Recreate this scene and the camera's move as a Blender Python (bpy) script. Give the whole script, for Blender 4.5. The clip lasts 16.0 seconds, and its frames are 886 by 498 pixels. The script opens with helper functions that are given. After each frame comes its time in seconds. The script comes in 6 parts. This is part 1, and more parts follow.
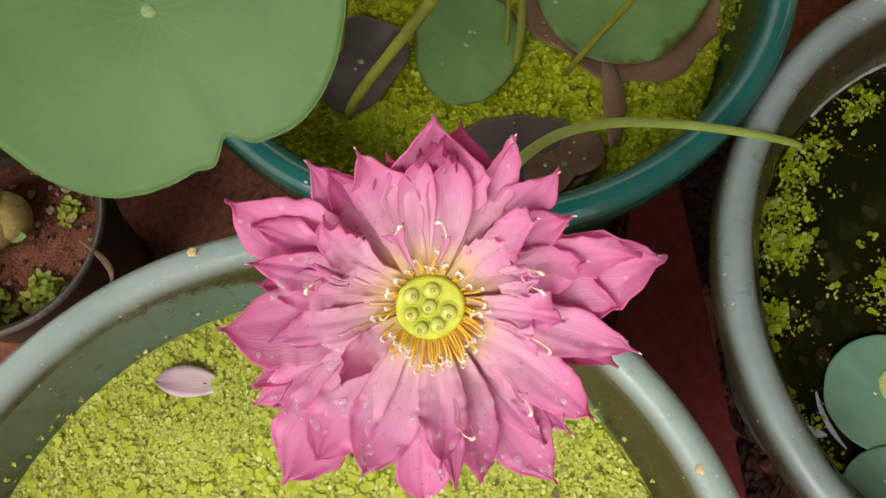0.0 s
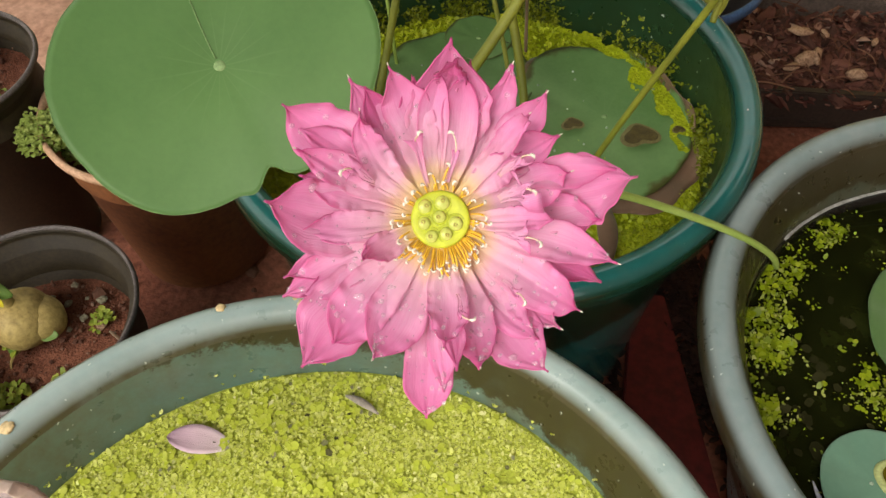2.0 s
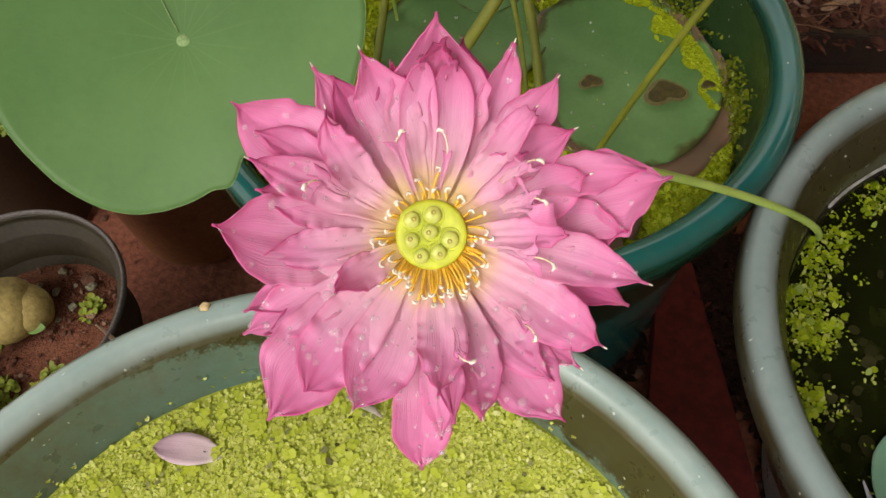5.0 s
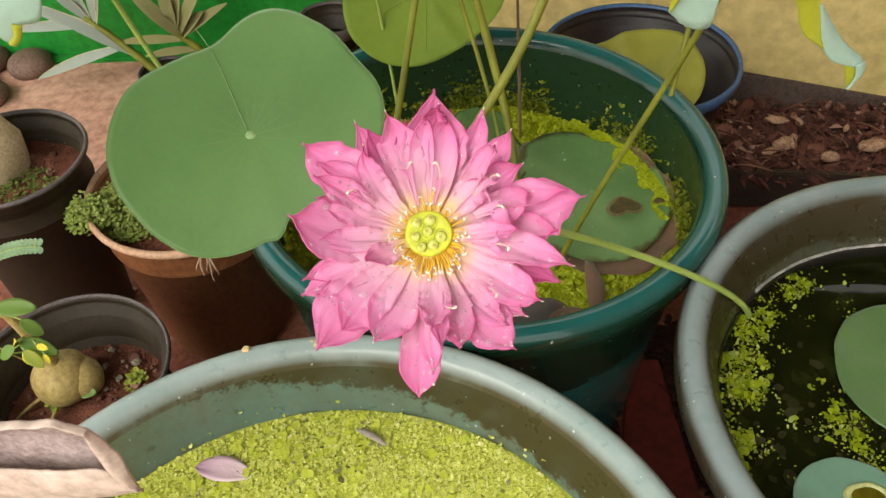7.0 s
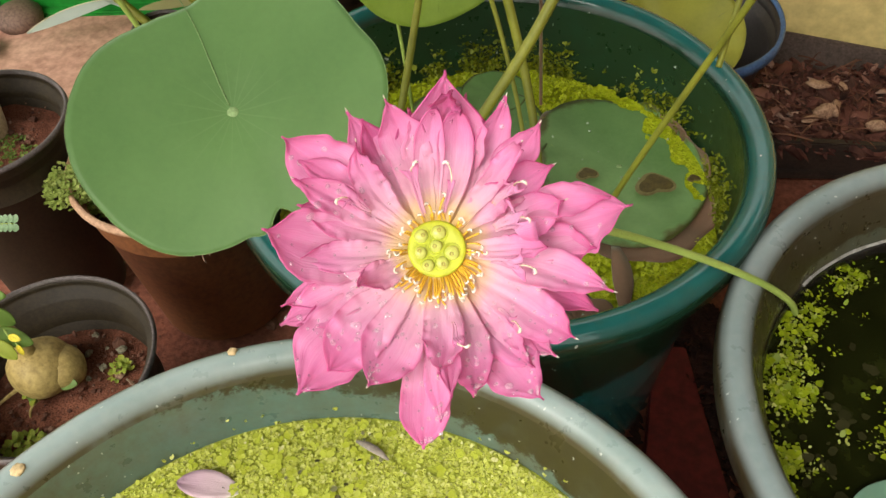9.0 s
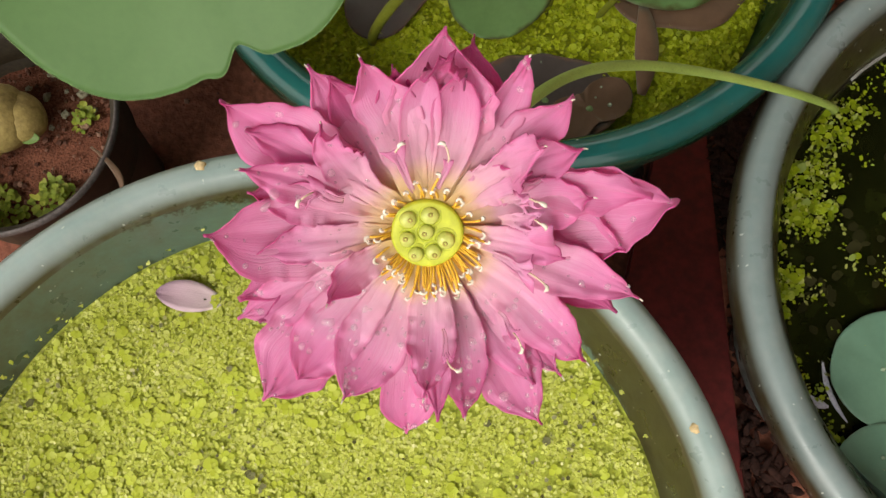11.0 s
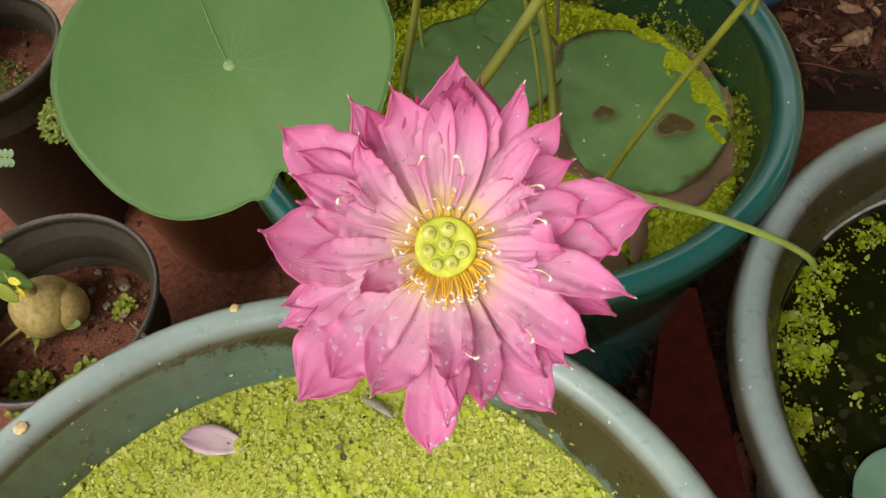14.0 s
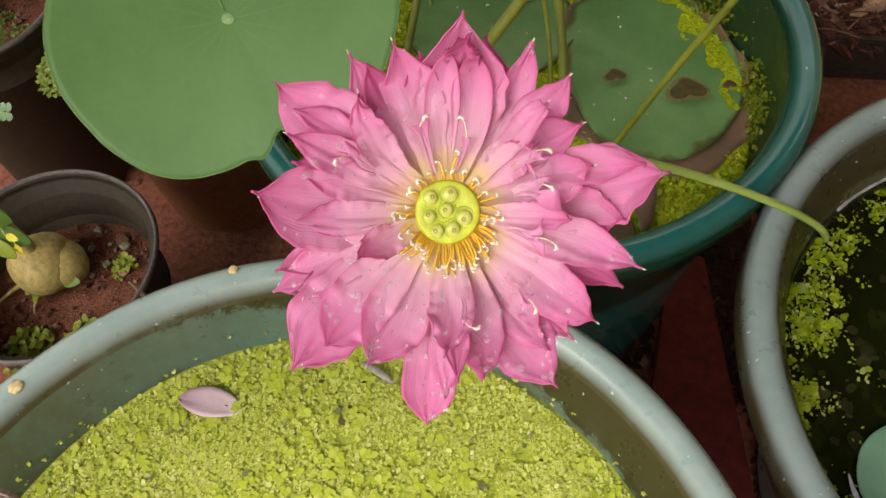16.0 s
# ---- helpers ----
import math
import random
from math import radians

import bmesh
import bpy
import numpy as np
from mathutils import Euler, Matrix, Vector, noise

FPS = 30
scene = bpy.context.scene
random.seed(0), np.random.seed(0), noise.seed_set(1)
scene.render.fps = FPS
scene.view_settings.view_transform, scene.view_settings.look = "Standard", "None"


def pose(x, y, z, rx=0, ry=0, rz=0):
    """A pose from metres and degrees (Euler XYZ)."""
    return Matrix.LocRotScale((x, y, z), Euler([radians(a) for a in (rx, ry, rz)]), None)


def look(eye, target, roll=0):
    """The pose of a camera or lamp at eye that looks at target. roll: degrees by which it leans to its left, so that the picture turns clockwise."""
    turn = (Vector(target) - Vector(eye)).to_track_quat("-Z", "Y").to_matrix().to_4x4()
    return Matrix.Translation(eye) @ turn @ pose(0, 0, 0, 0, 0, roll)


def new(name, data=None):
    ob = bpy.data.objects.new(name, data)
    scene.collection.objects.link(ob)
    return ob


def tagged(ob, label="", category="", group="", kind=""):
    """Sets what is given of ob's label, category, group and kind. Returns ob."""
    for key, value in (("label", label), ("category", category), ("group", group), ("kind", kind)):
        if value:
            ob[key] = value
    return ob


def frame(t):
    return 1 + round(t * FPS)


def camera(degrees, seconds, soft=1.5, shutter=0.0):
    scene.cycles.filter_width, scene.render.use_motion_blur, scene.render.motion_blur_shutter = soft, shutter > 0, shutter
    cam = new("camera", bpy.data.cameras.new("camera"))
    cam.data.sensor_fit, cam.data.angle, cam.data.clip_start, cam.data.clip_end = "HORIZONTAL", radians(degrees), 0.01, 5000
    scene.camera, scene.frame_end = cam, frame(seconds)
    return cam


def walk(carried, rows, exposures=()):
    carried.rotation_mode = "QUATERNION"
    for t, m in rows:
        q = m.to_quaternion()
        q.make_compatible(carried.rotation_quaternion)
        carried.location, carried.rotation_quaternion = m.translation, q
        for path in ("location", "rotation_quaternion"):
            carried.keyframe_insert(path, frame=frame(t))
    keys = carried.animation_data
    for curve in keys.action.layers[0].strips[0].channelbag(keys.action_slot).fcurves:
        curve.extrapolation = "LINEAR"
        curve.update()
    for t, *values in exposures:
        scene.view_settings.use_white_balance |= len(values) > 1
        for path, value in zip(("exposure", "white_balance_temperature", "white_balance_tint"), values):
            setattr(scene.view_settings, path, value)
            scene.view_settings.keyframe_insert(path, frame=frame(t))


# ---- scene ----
from math import cos, sin, pi

cam = camera(57.8, 16.0)
METRES, EYE, TILT, LEAN, TURN = 0.93, 0.785, -72.43, 0.724, 0.0
ROWS = [
    (0.0, 0.0, 0.0, 0.0, -0.0, 0.0, -0.0),
    (0.5, 0.0022, -0.0125, -0.039, 0.88, 9.3, -0.34),
    (1.0, 0.0049, -0.0286, -0.0886, 1.01, 17.59, -1.09),
    (1.5, 0.0032, -0.0321, -0.1309, 0.66, 19.79, -2.02),
    (2.0, 0.0022, -0.0309, -0.1423, 0.17, 18.81, -2.21),
    (2.5, 0.0028, 0.0069, -0.1343, 0.13, 18.08, -2.13),
    (3.0, 0.0027, 0.0299, -0.1119, 0.24, 17.56, -1.99),
    (3.5, 0.0082, 0.0489, -0.0961, -0.05, 16.3, -1.63),
    (3.7, 0.0075, 0.0537, -0.0903, 0.1683, 16.0129, -1.8715),
    (5.8, 0.0202, -0.0406, -0.1128, 2.6216, 14.7145, -0.8653),
    (6.0, 0.0238, -0.0583, -0.1191, 2.69, 15.76, -1.77),
    (6.5, 0.0179, -0.0834, -0.1587, 1.33, 24.04, -1.54),
    (7.0, 0.0204, -0.0859, -0.2168, 1.67, 26.63, -1.92),
    (7.5, 0.0288, -0.0723, -0.2307, 1.48, 27.57, -1.37),
    (8.0, 0.0245, -0.0564, -0.2255, 1.9, 26.02, -1.39),
    (8.2, 0.0212, -0.0462, -0.2148, 2.2987, 25.6207, -1.7736),
    (10.3, 0.0154, -0.0003, -0.0585, 1.7463, 6.7388, -3.634),
    (10.5, 0.0162, 0.0024, -0.0437, 1.27, 2.25, -4.12),
    (11.0, 0.0072, 0.0116, -0.0068, 1.56, -3.96, -4.81),
    (11.5, 0.0052, 0.0156, 0.016, 1.66, -6.95, -4.8),
    (12.0, 0.0057, 0.011, -0.0042, 2.05, -3.23, -5.51),
    (12.5, 0.0067, 0.0047, -0.026, 1.89, 2.04, -5.48),
    (13.0, 0.005, -0.0087, -0.0446, 1.88, 9.63, -4.36),
    (13.5, 0.0099, -0.0199, -0.0767, 2.43, 14.55, -3.37),
    (14.0, 0.0135, -0.0207, -0.1119, 2.47, 16.31, -3.68),
    (14.5, 0.0182, -0.0215, -0.1223, 2.48, 16.71, -3.83),
    (15.0, 0.0159, 0.0035, -0.1169, 2.37, 16.65, -3.68),
    (15.5, 0.0116, 0.0247, -0.1082, 2.41, 16.12, -3.92),
    (16.0, 0.0144, -0.0087, -0.1072, 2.59, 13.64, -4.83),
]
EXPOSURES = [(0.0, 0.1), (1.0, 0.11), (1.5, 0.18), (2.5, 0.26), (3.5, 0.12), (6.0, 0.16), (7.0, 0.34), (8.0, 0.48), (10.5, 0.16), (11.5, 0.1), (13.0, 0.08), (14.0, 0.16), (15.0, 0.16), (16.0, 0.1)]
walk(cam, [(t, pose(0, 0, EYE, TILT, LEAN, TURN) @ pose(METRES * x, METRES * y, METRES * z, 90 + pitch, roll, yaw))
           for t, x, y, z, yaw, pitch, roll in ROWS], EXPOSURES)

# ---- light ----
world = bpy.data.worlds.new("overcast_sky")
scene.world = world
world.use_nodes = True
wn = world.node_tree.nodes
sky = wn.new("ShaderNodeTexSky")
sky.sky_type, sky.sun_disc = "NISHITA", False
sky.sun_elevation, sky.sun_rotation = radians(50), radians(213)
sky.air_density, sky.dust_density, sky.ozone_density = 1.0, 4.0, 1.0
soft_sky = wn.new("ShaderNodeMix")
soft_sky.data_type = "RGBA"
soft_sky.inputs[0].default_value = 0.78
soft_sky.inputs[7].default_value = (7.7, 7.25, 6.35, 1)
world.node_tree.links.new(sky.outputs[0], soft_sky.inputs[6])
world.node_tree.links.new(soft_sky.outputs[2], wn["Background"].inputs[0])
wn["Background"].inputs[1].default_value = 0.245

sun_data = bpy.data.lights.new("sun", "SUN")
sun_data.energy, sun_data.angle, sun_data.color = 2.5, radians(35), (1.0, 0.95, 0.88)
sun = new("sun", sun_data)
sun.matrix_world = look((-0.85, -1.30, 1.85), (0, 0, 0))
scene.view_settings.exposure = 0.0


# ---- materials ----
def hue(c):
    return (c[0], c[1], c[2], 1.0)


class Shade:
    """A principled material with a few shorthands for its node tree."""

    def __init__(self, name, rough=0.6, metal=0.0, spec=0.5):
        self.mat = bpy.data.materials.new(name)
        self.mat.use_nodes = True
        self.tree = self.mat.node_tree
        self.bsdf = self.tree.nodes["Principled BSDF"]
        self.bsdf.inputs["Roughness"].default_value = rough
        self.bsdf.inputs["Metallic"].default_value = metal
        self.bsdf.inputs["Specular IOR Level"].default_value = spec

    def node(self, kind):
        return self.tree.nodes.new(kind)

    def link(self, a, b):
        self.tree.links.new(a, b)

    def coord(self, which="Object"):
        return self.node("ShaderNodeTexCoord").outputs[which]

    def noise(self, scale, detail=4.0, rough=0.6, coord=None, stretch=None):
        coord = coord or self.coord()
        if stretch:
            mapping = self.node("ShaderNodeMapping")
            mapping.inputs["Scale"].default_value = stretch
            self.link(coord, mapping.inputs[0])
            coord = mapping.outputs[0]
        n = self.node("ShaderNodeTexNoise")
        n.inputs["Scale"].default_value, n.inputs["Detail"].default_value, n.inputs["Roughness"].default_value = scale, detail, rough
        self.link(coord, n.inputs["Vector"])
        return n.outputs[0]

    def ramp(self, fac, stops, smooth=False):
        r = self.node("ShaderNodeValToRGB")
        if smooth:
            r.color_ramp.interpolation = "EASE"
        el = r.color_ramp.elements
        el[0].position, el[1].position = stops[0][0], stops[-1][0]
        for at, c in stops[1:-1]:
            el.new(at)
        for e, (at, c) in zip(el, stops):
            e.color = hue(c if isinstance(c, tuple) else (c, c, c))
        self.link(fac, r.inputs[0])
        return r.outputs[0]

    def mix(self, fac, a, b, how="MIX"):
        m = self.node("ShaderNodeMix")
        m.data_type, m.blend_type = "RGBA", how
        for value, sock in ((fac, m.inputs[0]), (a, m.inputs[6]), (b, m.inputs[7])):
            if isinstance(value, bpy.types.NodeSocket):
                self.link(value, sock)
            else:
                sock.default_value = hue(value) if isinstance(value, tuple) else value
        return m.outputs[2]

    def math(self, how, a, b=0.0, clamp=False):
        m = self.node("ShaderNodeMath")
        m.operation, m.use_clamp = how, clamp
        for value, sock in ((a, m.inputs[0]), (b, m.inputs[1])):
            if isinstance(value, bpy.types.NodeSocket):
                self.link(value, sock)
            else:
                sock.default_value = value
        return m.outputs[0]

    def split(self, coord):
        s = self.node("ShaderNodeSeparateXYZ")
        self.link(coord, s.inputs[0])
        return s.outputs

    def colour(self, socket):
        self.link(socket, self.bsdf.inputs["Base Color"])

    def rough(self, socket):
        self.link(socket, self.bsdf.inputs["Roughness"])

    def bump(self, height, strength=0.3, distance=0.002):
        b = self.node("ShaderNodeBump")
        b.inputs["Strength"].default_value, b.inputs["Distance"].default_value = strength, distance
        self.link(height, b.inputs["Height"])
        self.link(b.outputs[0], self.bsdf.inputs["Normal"])

    def thin(self, socket, amount):
        """Let part of the light through, as petals and leaves do."""
        t = self.node("ShaderNodeBsdfTranslucent")
        m = self.node("ShaderNodeMixShader")
        m.inputs[0].default_value = amount
        self.link(socket, t.inputs[0])
        self.link(self.bsdf.outputs[0], m.inputs[1])
        self.link(t.outputs[0], m.inputs[2])
        self.link(m.outputs[0], self.tree.nodes["Material Output"].inputs[0])


def mottled(name, dark, light, scale=40.0, rough=0.6, bump=0.3, depth=0.001, spec=0.4, fine=8.0):
    """Two tones at two scales, with relief."""
    s = Shade(name, rough, spec=spec)
    big, small = s.noise(scale), s.noise(scale * fine, 3)
    c = s.ramp(big, [(0.3, dark), (0.7, light)])
    c = s.mix(0.35, c, s.ramp(small, [(0.35, tuple(v * 0.55 for v in dark)), (0.65, tuple(min(1, v * 1.3) for v in light))]))
    s.colour(c)
    s.bump(s.mix(0.5, big, small), bump, depth)
    return s.mat


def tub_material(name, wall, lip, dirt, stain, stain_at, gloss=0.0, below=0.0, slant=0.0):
    """Weathered plastic: a dusty lip, and inside a brown scum line over a cleaner foot. stain_at: height under the rim
    where the scum ends; slant: how much lower it ends towards +x.
    """
    s = Shade(name, 0.42, spec=0.45)
    xyz = s.coord()
    x, y, z = s.split(xyz)
    big, small, fine = s.noise(14, 5), s.noise(70, 4), s.noise(420, 2)
    streak = s.noise(24, 5, 0.6)
    body = s.mix(s.ramp(big, [(0.35, 0.0), (0.7, 1.0)]), wall, lip)
    body = s.mix(s.math("MULTIPLY", s.ramp(small, [(0.5, 0.0), (0.75, 1.0)]), 0.35), body, dirt)
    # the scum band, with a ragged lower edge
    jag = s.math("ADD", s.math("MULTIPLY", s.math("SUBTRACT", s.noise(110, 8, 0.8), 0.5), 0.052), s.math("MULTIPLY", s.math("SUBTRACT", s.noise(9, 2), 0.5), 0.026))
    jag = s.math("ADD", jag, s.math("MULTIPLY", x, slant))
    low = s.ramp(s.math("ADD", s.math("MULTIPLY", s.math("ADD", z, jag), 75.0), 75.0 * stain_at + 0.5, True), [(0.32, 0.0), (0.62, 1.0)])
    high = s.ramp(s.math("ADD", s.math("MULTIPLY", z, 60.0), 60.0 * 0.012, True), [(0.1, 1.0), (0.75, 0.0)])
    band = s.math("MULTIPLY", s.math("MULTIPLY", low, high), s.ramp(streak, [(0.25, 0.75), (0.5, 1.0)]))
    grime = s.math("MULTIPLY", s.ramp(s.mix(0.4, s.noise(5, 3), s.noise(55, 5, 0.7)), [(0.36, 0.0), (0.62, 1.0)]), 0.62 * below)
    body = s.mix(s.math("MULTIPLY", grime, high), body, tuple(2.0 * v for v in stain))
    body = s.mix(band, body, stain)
    specks = s.ramp(s.noise(170, 1), [(0.75, 0.0), (0.775, 1.0)])
    body = s.mix(s.math("MULTIPLY", specks, 0.5), body, (0.62, 0.66, 0.58))
    s.colour(body)
    s.rough(s.ramp(small, [(0.3, 0.24 - gloss), (0.7, 0.44 - gloss)]))
    s.bump(s.mix(0.4, small, fine), 0.12, 0.0008)
    return s.mat


def petal_material(name, tip, mid, base, rear):
    s = Shade(name, 0.46, spec=0.30)
    uv = s.split(s.coord("UV"))
    across, along = uv[0], uv[1]
    warp = s.noise(55, 3)
    along2 = s.math("ADD", along, s.math("MULTIPLY", s.math("SUBTRACT", warp, 0.5), 0.22))
    c = s.ramp(along2, [(0.05, base), (0.15, (0.96, 0.75, 0.48)), (0.29, (0.96, 0.64, 0.76)), (0.62, tuple(0.45 * m + 0.55 * w for m, w in zip(mid, (0.97, 0.68, 0.86)))), (0.70, tuple(0.75 * m + 0.25 * w for m, w in zip(mid, (0.97, 0.68, 0.86)))), (0.82, mid), (0.93, tuple(0.6 * m + 0.4 * t for m, t in zip(mid, tip))), (1.0, tip)])
    veins = s.noise(1.0, 3, 0.6, coord=s.coord("UV"), stretch=(58, 1.2, 1))
    outer = s.ramp(along, [(0.20, 0.0), (0.70, 1.0)])
    c = s.mix(s.math("MULTIPLY", s.math("MULTIPLY", s.ramp(veins, [(0.45, 0.0), (0.60, 1.0)]), 0.34), outer), c, rear)
    c = s.mix(s.math("MULTIPLY", s.ramp(veins, [(0.34, 1.0), (0.46, 0.0)]), 0.30), c, (0.96, 0.62, 0.78))
    edge = s.math("ABSOLUTE", s.math("SUBTRACT", s.math("MULTIPLY", across, 2.0), 1.0))
    c = s.mix(s.math("MULTIPLY", s.math("MULTIPLY", s.ramp(edge, [(0.80, 0.0), (1.0, 1.0)]), 0.50), outer), c, tip)
    blotch = s.noise(90, 4)
    c = s.mix(s.math("MULTIPLY", s.ramp(blotch, [(0.5, 0.0), (0.7, 1.0)]), 0.14), c, rear)
    tone = s.node("ShaderNodeObjectInfo").outputs["Random"]
    c = s.mix(s.math("MULTIPLY", s.math("MULTIPLY", tone, 0.18), outer), c, tip)
    s.colour(c)
    crinkle = s.noise(1.0, 5, 0.65, coord=s.coord("UV"), stretch=(9, 4.5, 1))
    s.bump(s.mix(0.40, s.mix(0.20, veins, blotch), crinkle), 0.60, 0.0014)
    s.bsdf.inputs["Sheen Weight"].default_value = 0.25
    s.thin(c, 0.43)
    return s.mat


def leaf_material(name, low, high, vein, rough=0.62, glow=0.16, edge=None, sheen=0.3):
    """A peltate leaf: UV x is the turn round the middle, UV y the way out."""
    s = Shade(name, rough, spec=0.35)
    uv = s.split(s.coord("UV"))
    turn, out = uv[0], uv[1]
    big, fine = s.noise(11, 4), s.noise(260, 3)
    c = s.ramp(big, [(0.3, low), (0.72, high)])
    c = s.mix(0.06, c, s.ramp(fine, [(0.3, tuple(v * 0.5 for v in low)), (0.7, tuple(v * 1.5 for v in high))]))
    ray = s.math("ABSOLUTE", s.math("SUBTRACT", s.math("FRACT", s.math("MULTIPLY", turn, 19.0)), 0.5))
    ray = s.math("MULTIPLY", ray, s.math("ADD", s.math("MULTIPLY", out, 1.0), 0.12))
    line = s.ramp(ray, [(0.006, 1.0), (0.030, 0.0)])
    line = s.math("MULTIPLY", line, s.ramp(out, [(0.05, 1.0), (0.50, 0.0)]))
    c = s.mix(s.math("MULTIPLY", line, 0.17), c, vein)
    if edge:
        c = s.mix(s.ramp(s.math("ADD", out, s.math("MULTIPLY", s.math("SUBTRACT", s.noise(30, 4), 0.5), 0.35)), [(0.93, 0.0), (1.06, 1.0)]), c, edge)
    s.colour(c)
    s.bump(s.mix(0.5, big, fine), 0.10, 0.001)
    s.bsdf.inputs["Sheen Weight"].default_value = sheen
    s.bsdf.inputs["Sheen Roughness"].default_value = 0.5
    s.bsdf.inputs["Sheen Tint"].default_value = (0.70, 0.97, 0.74, 1)
    s.thin(c, glow)
    return s.mat


def frond_material(name, stops, rough=0.45, glow=0.2):
    """Many small leaves in one mesh, each with its own tone."""
    s = Shade(name, rough, spec=0.25)
    r = s.node("ShaderNodeNewGeometry").outputs["Random Per Island"]
    c = s.ramp(r, stops)
    c = s.mix(0.3, c, s.ramp(s.noise(28, 4), [(0.35, stops[0][1]), (0.65, stops[max(1, len(stops) - 2)][1])]))
    s.colour(c)
    s.thin(c, glow)
    return s.mat


def stalk_material(name, low, high, dots):
    s = Shade(name, 0.5, spec=0.4)
    big, small = s.noise(30, 3), s.noise(900, 2)
    c = s.ramp(big, [(0.3, low), (0.7, high)])
    c = s.mix(s.math("MULTIPLY", s.ramp(small, [(0.55, 0.0), (0.66, 1.0)]), 0.35), c, dots)
    s.colour(c)
    s.bump(small, 0.4, 0.0008)
    return s.mat


def plain(name, c, rough=0.5, spec=0.4, spread=0.18, scale=60.0):
    return mottled(name, tuple(v * (1 - spread) for v in c), tuple(min(1, v * (1 + spread)) for v in c), scale, rough, 0.15, 0.0005, spec)


def water_material(name, depth_colour, rough=0.03):
    s = Shade(name, rough, spec=0.5)
    s.bsdf.inputs["IOR"].default_value = 1.33
    big = s.noise(26, 4)
    s.colour(s.ramp(big, [(0.35, tuple(v * 0.5 for v in depth_colour)), (0.55, depth_colour), (0.68, tuple(v * 2.2 for v in depth_colour))]))
    s.bump(s.noise(20, 2), 0.03, 0.002)
    return s.mat


def drop_material():
    s = Shade("water_drop", 0.02, spec=0.6)
    s.bsdf.inputs["Base Color"].default_value = (1.0, 0.93, 0.97, 1)
    s.bsdf.inputs["Alpha"].default_value = 0.21
    s.bsdf.inputs["Coat Weight"].default_value = 1.0
    s.bsdf.inputs["Coat Roughness"].default_value = 0.02
    return s.mat


M_TUB_GREY = tub_material("dusty_grey_green_plastic", (0.23, 0.315, 0.295), (0.345, 0.43, 0.415), (0.37, 0.41, 0.37), (0.062, 0.052, 0.026), 0.044)
M_TUB_OLIVE = tub_material("stained_grey_green_plastic", (0.152, 0.206, 0.203), (0.230, 0.290, 0.290), (0.27, 0.305, 0.29), (0.040, 0.031, 0.014), 0.130)
M_TUB_GREEN = tub_material("dark_green_plastic", (0.011, 0.086, 0.080), (0.017, 0.116, 0.108), (0.05, 0.10, 0.07), (0.008, 0.026, 0.012), 0.130, 0.20)
M_PETAL = petal_material("pink_petal", (0.74, 0.085, 0.35), (0.94, 0.405, 0.715), (0.94, 0.74, 0.30), (0.80, 0.20, 0.50))
M_PETAL_DEEP = petal_material("deep_pink_petal", (0.64, 0.05, 0.25), (0.79, 0.22, 0.51), (0.90, 0.55, 0.45), (0.64, 0.10, 0.32))
M_LEAF = leaf_material("lotus_leaf_green", (0.070, 0.166, 0.035), (0.106, 0.222, 0.054), (0.24, 0.36, 0.15), 0.50, sheen=1.0)
M_LEAF_FLOAT = leaf_material("floating_leaf_green", (0.088, 0.190, 0.052), (0.172, 0.310, 0.108), (0.20, 0.30, 0.12), 0.45, 0.06, (0.075, 0.085, 0.02), 0.05)
M_LEAF_BLUE = leaf_material("blue_green_leaf", (0.098, 0.20, 0.138), (0.145, 0.27, 0.185), (0.16, 0.28, 0.18), 0.42, 0.06)
# brighter copy of the leaf green, with backlight put into the colour
M_LEAF_LIT = leaf_material("painted_backlit_green", (0.18, 0.29, 0.022), (0.27, 0.39, 0.04), (0.30, 0.40, 0.14), 0.6, 0.4)
M_LEAF_OLD = leaf_material("yellowing_leaf", (0.21, 0.22, 0.018), (0.33, 0.33, 0.040), (0.36, 0.38, 0.14), 0.55, 0.2)
M_LEAF_PALE = leaf_material("pale_underside_leaf", (0.34, 0.52, 0.42), (0.46, 0.64, 0.53), (0.55, 0.68, 0.56), 0.6, 0.3)
M_LEAF_DEAD = leaf_material("rotting_leaf", (0.045, 0.036, 0.034), (0.105, 0.082, 0.075), (0.03, 0.02, 0.018), 0.35, 0.0, (0.13, 0.07, 0.04))
M_LEAF_BROWN = leaf_material("brown_dead_leaf", (0.09, 0.050, 0.026), (0.19, 0.105, 0.060), (0.06, 0.03, 0.02), 0.5, 0.0)
M_LEAF_DRY = mottled("dry_leaf_tan", (0.50, 0.39, 0.32), (0.62, 0.51, 0.44), 34, 0.8, 0.6, 0.0015, 0.3, 4)
M_STALK = stalk_material("green_stalk", (0.23, 0.33, 0.065), (0.34, 0.45, 0.10), (0.13, 0.17, 0.04))
M_STALK_OLD = stalk_material("olive_stalk", (0.12, 0.135, 0.012), (0.22, 0.24, 0.022), (0.085, 0.085, 0.012))
M_POD = mottled("pod_yellow_green", (0.50, 0.55, 0.030), (0.54, 0.59, 0.040), 60, 0.42, 0.05, fine=3.0)
M_CARPEL = mottled("carpel_pale_green", (0.52, 0.58, 0.10), (0.60, 0.65, 0.17), 90, 0.25, 0.05, fine=3.0)
M_PIT = plain("pit_green", (0.42, 0.47, 0.03), 0.45)
M_STIGMA = plain("stigma_brown", (0.40, 0.34, 0.06), 0.4)
M_FILAMENT = mottled("filament_amber", (0.80, 0.42, 0.025), (0.90, 0.56, 0.06), 150, 0.5, 0.1)
M_THREAD = plain("thread_cream", (0.90, 0.66, 0.48), 0.5)
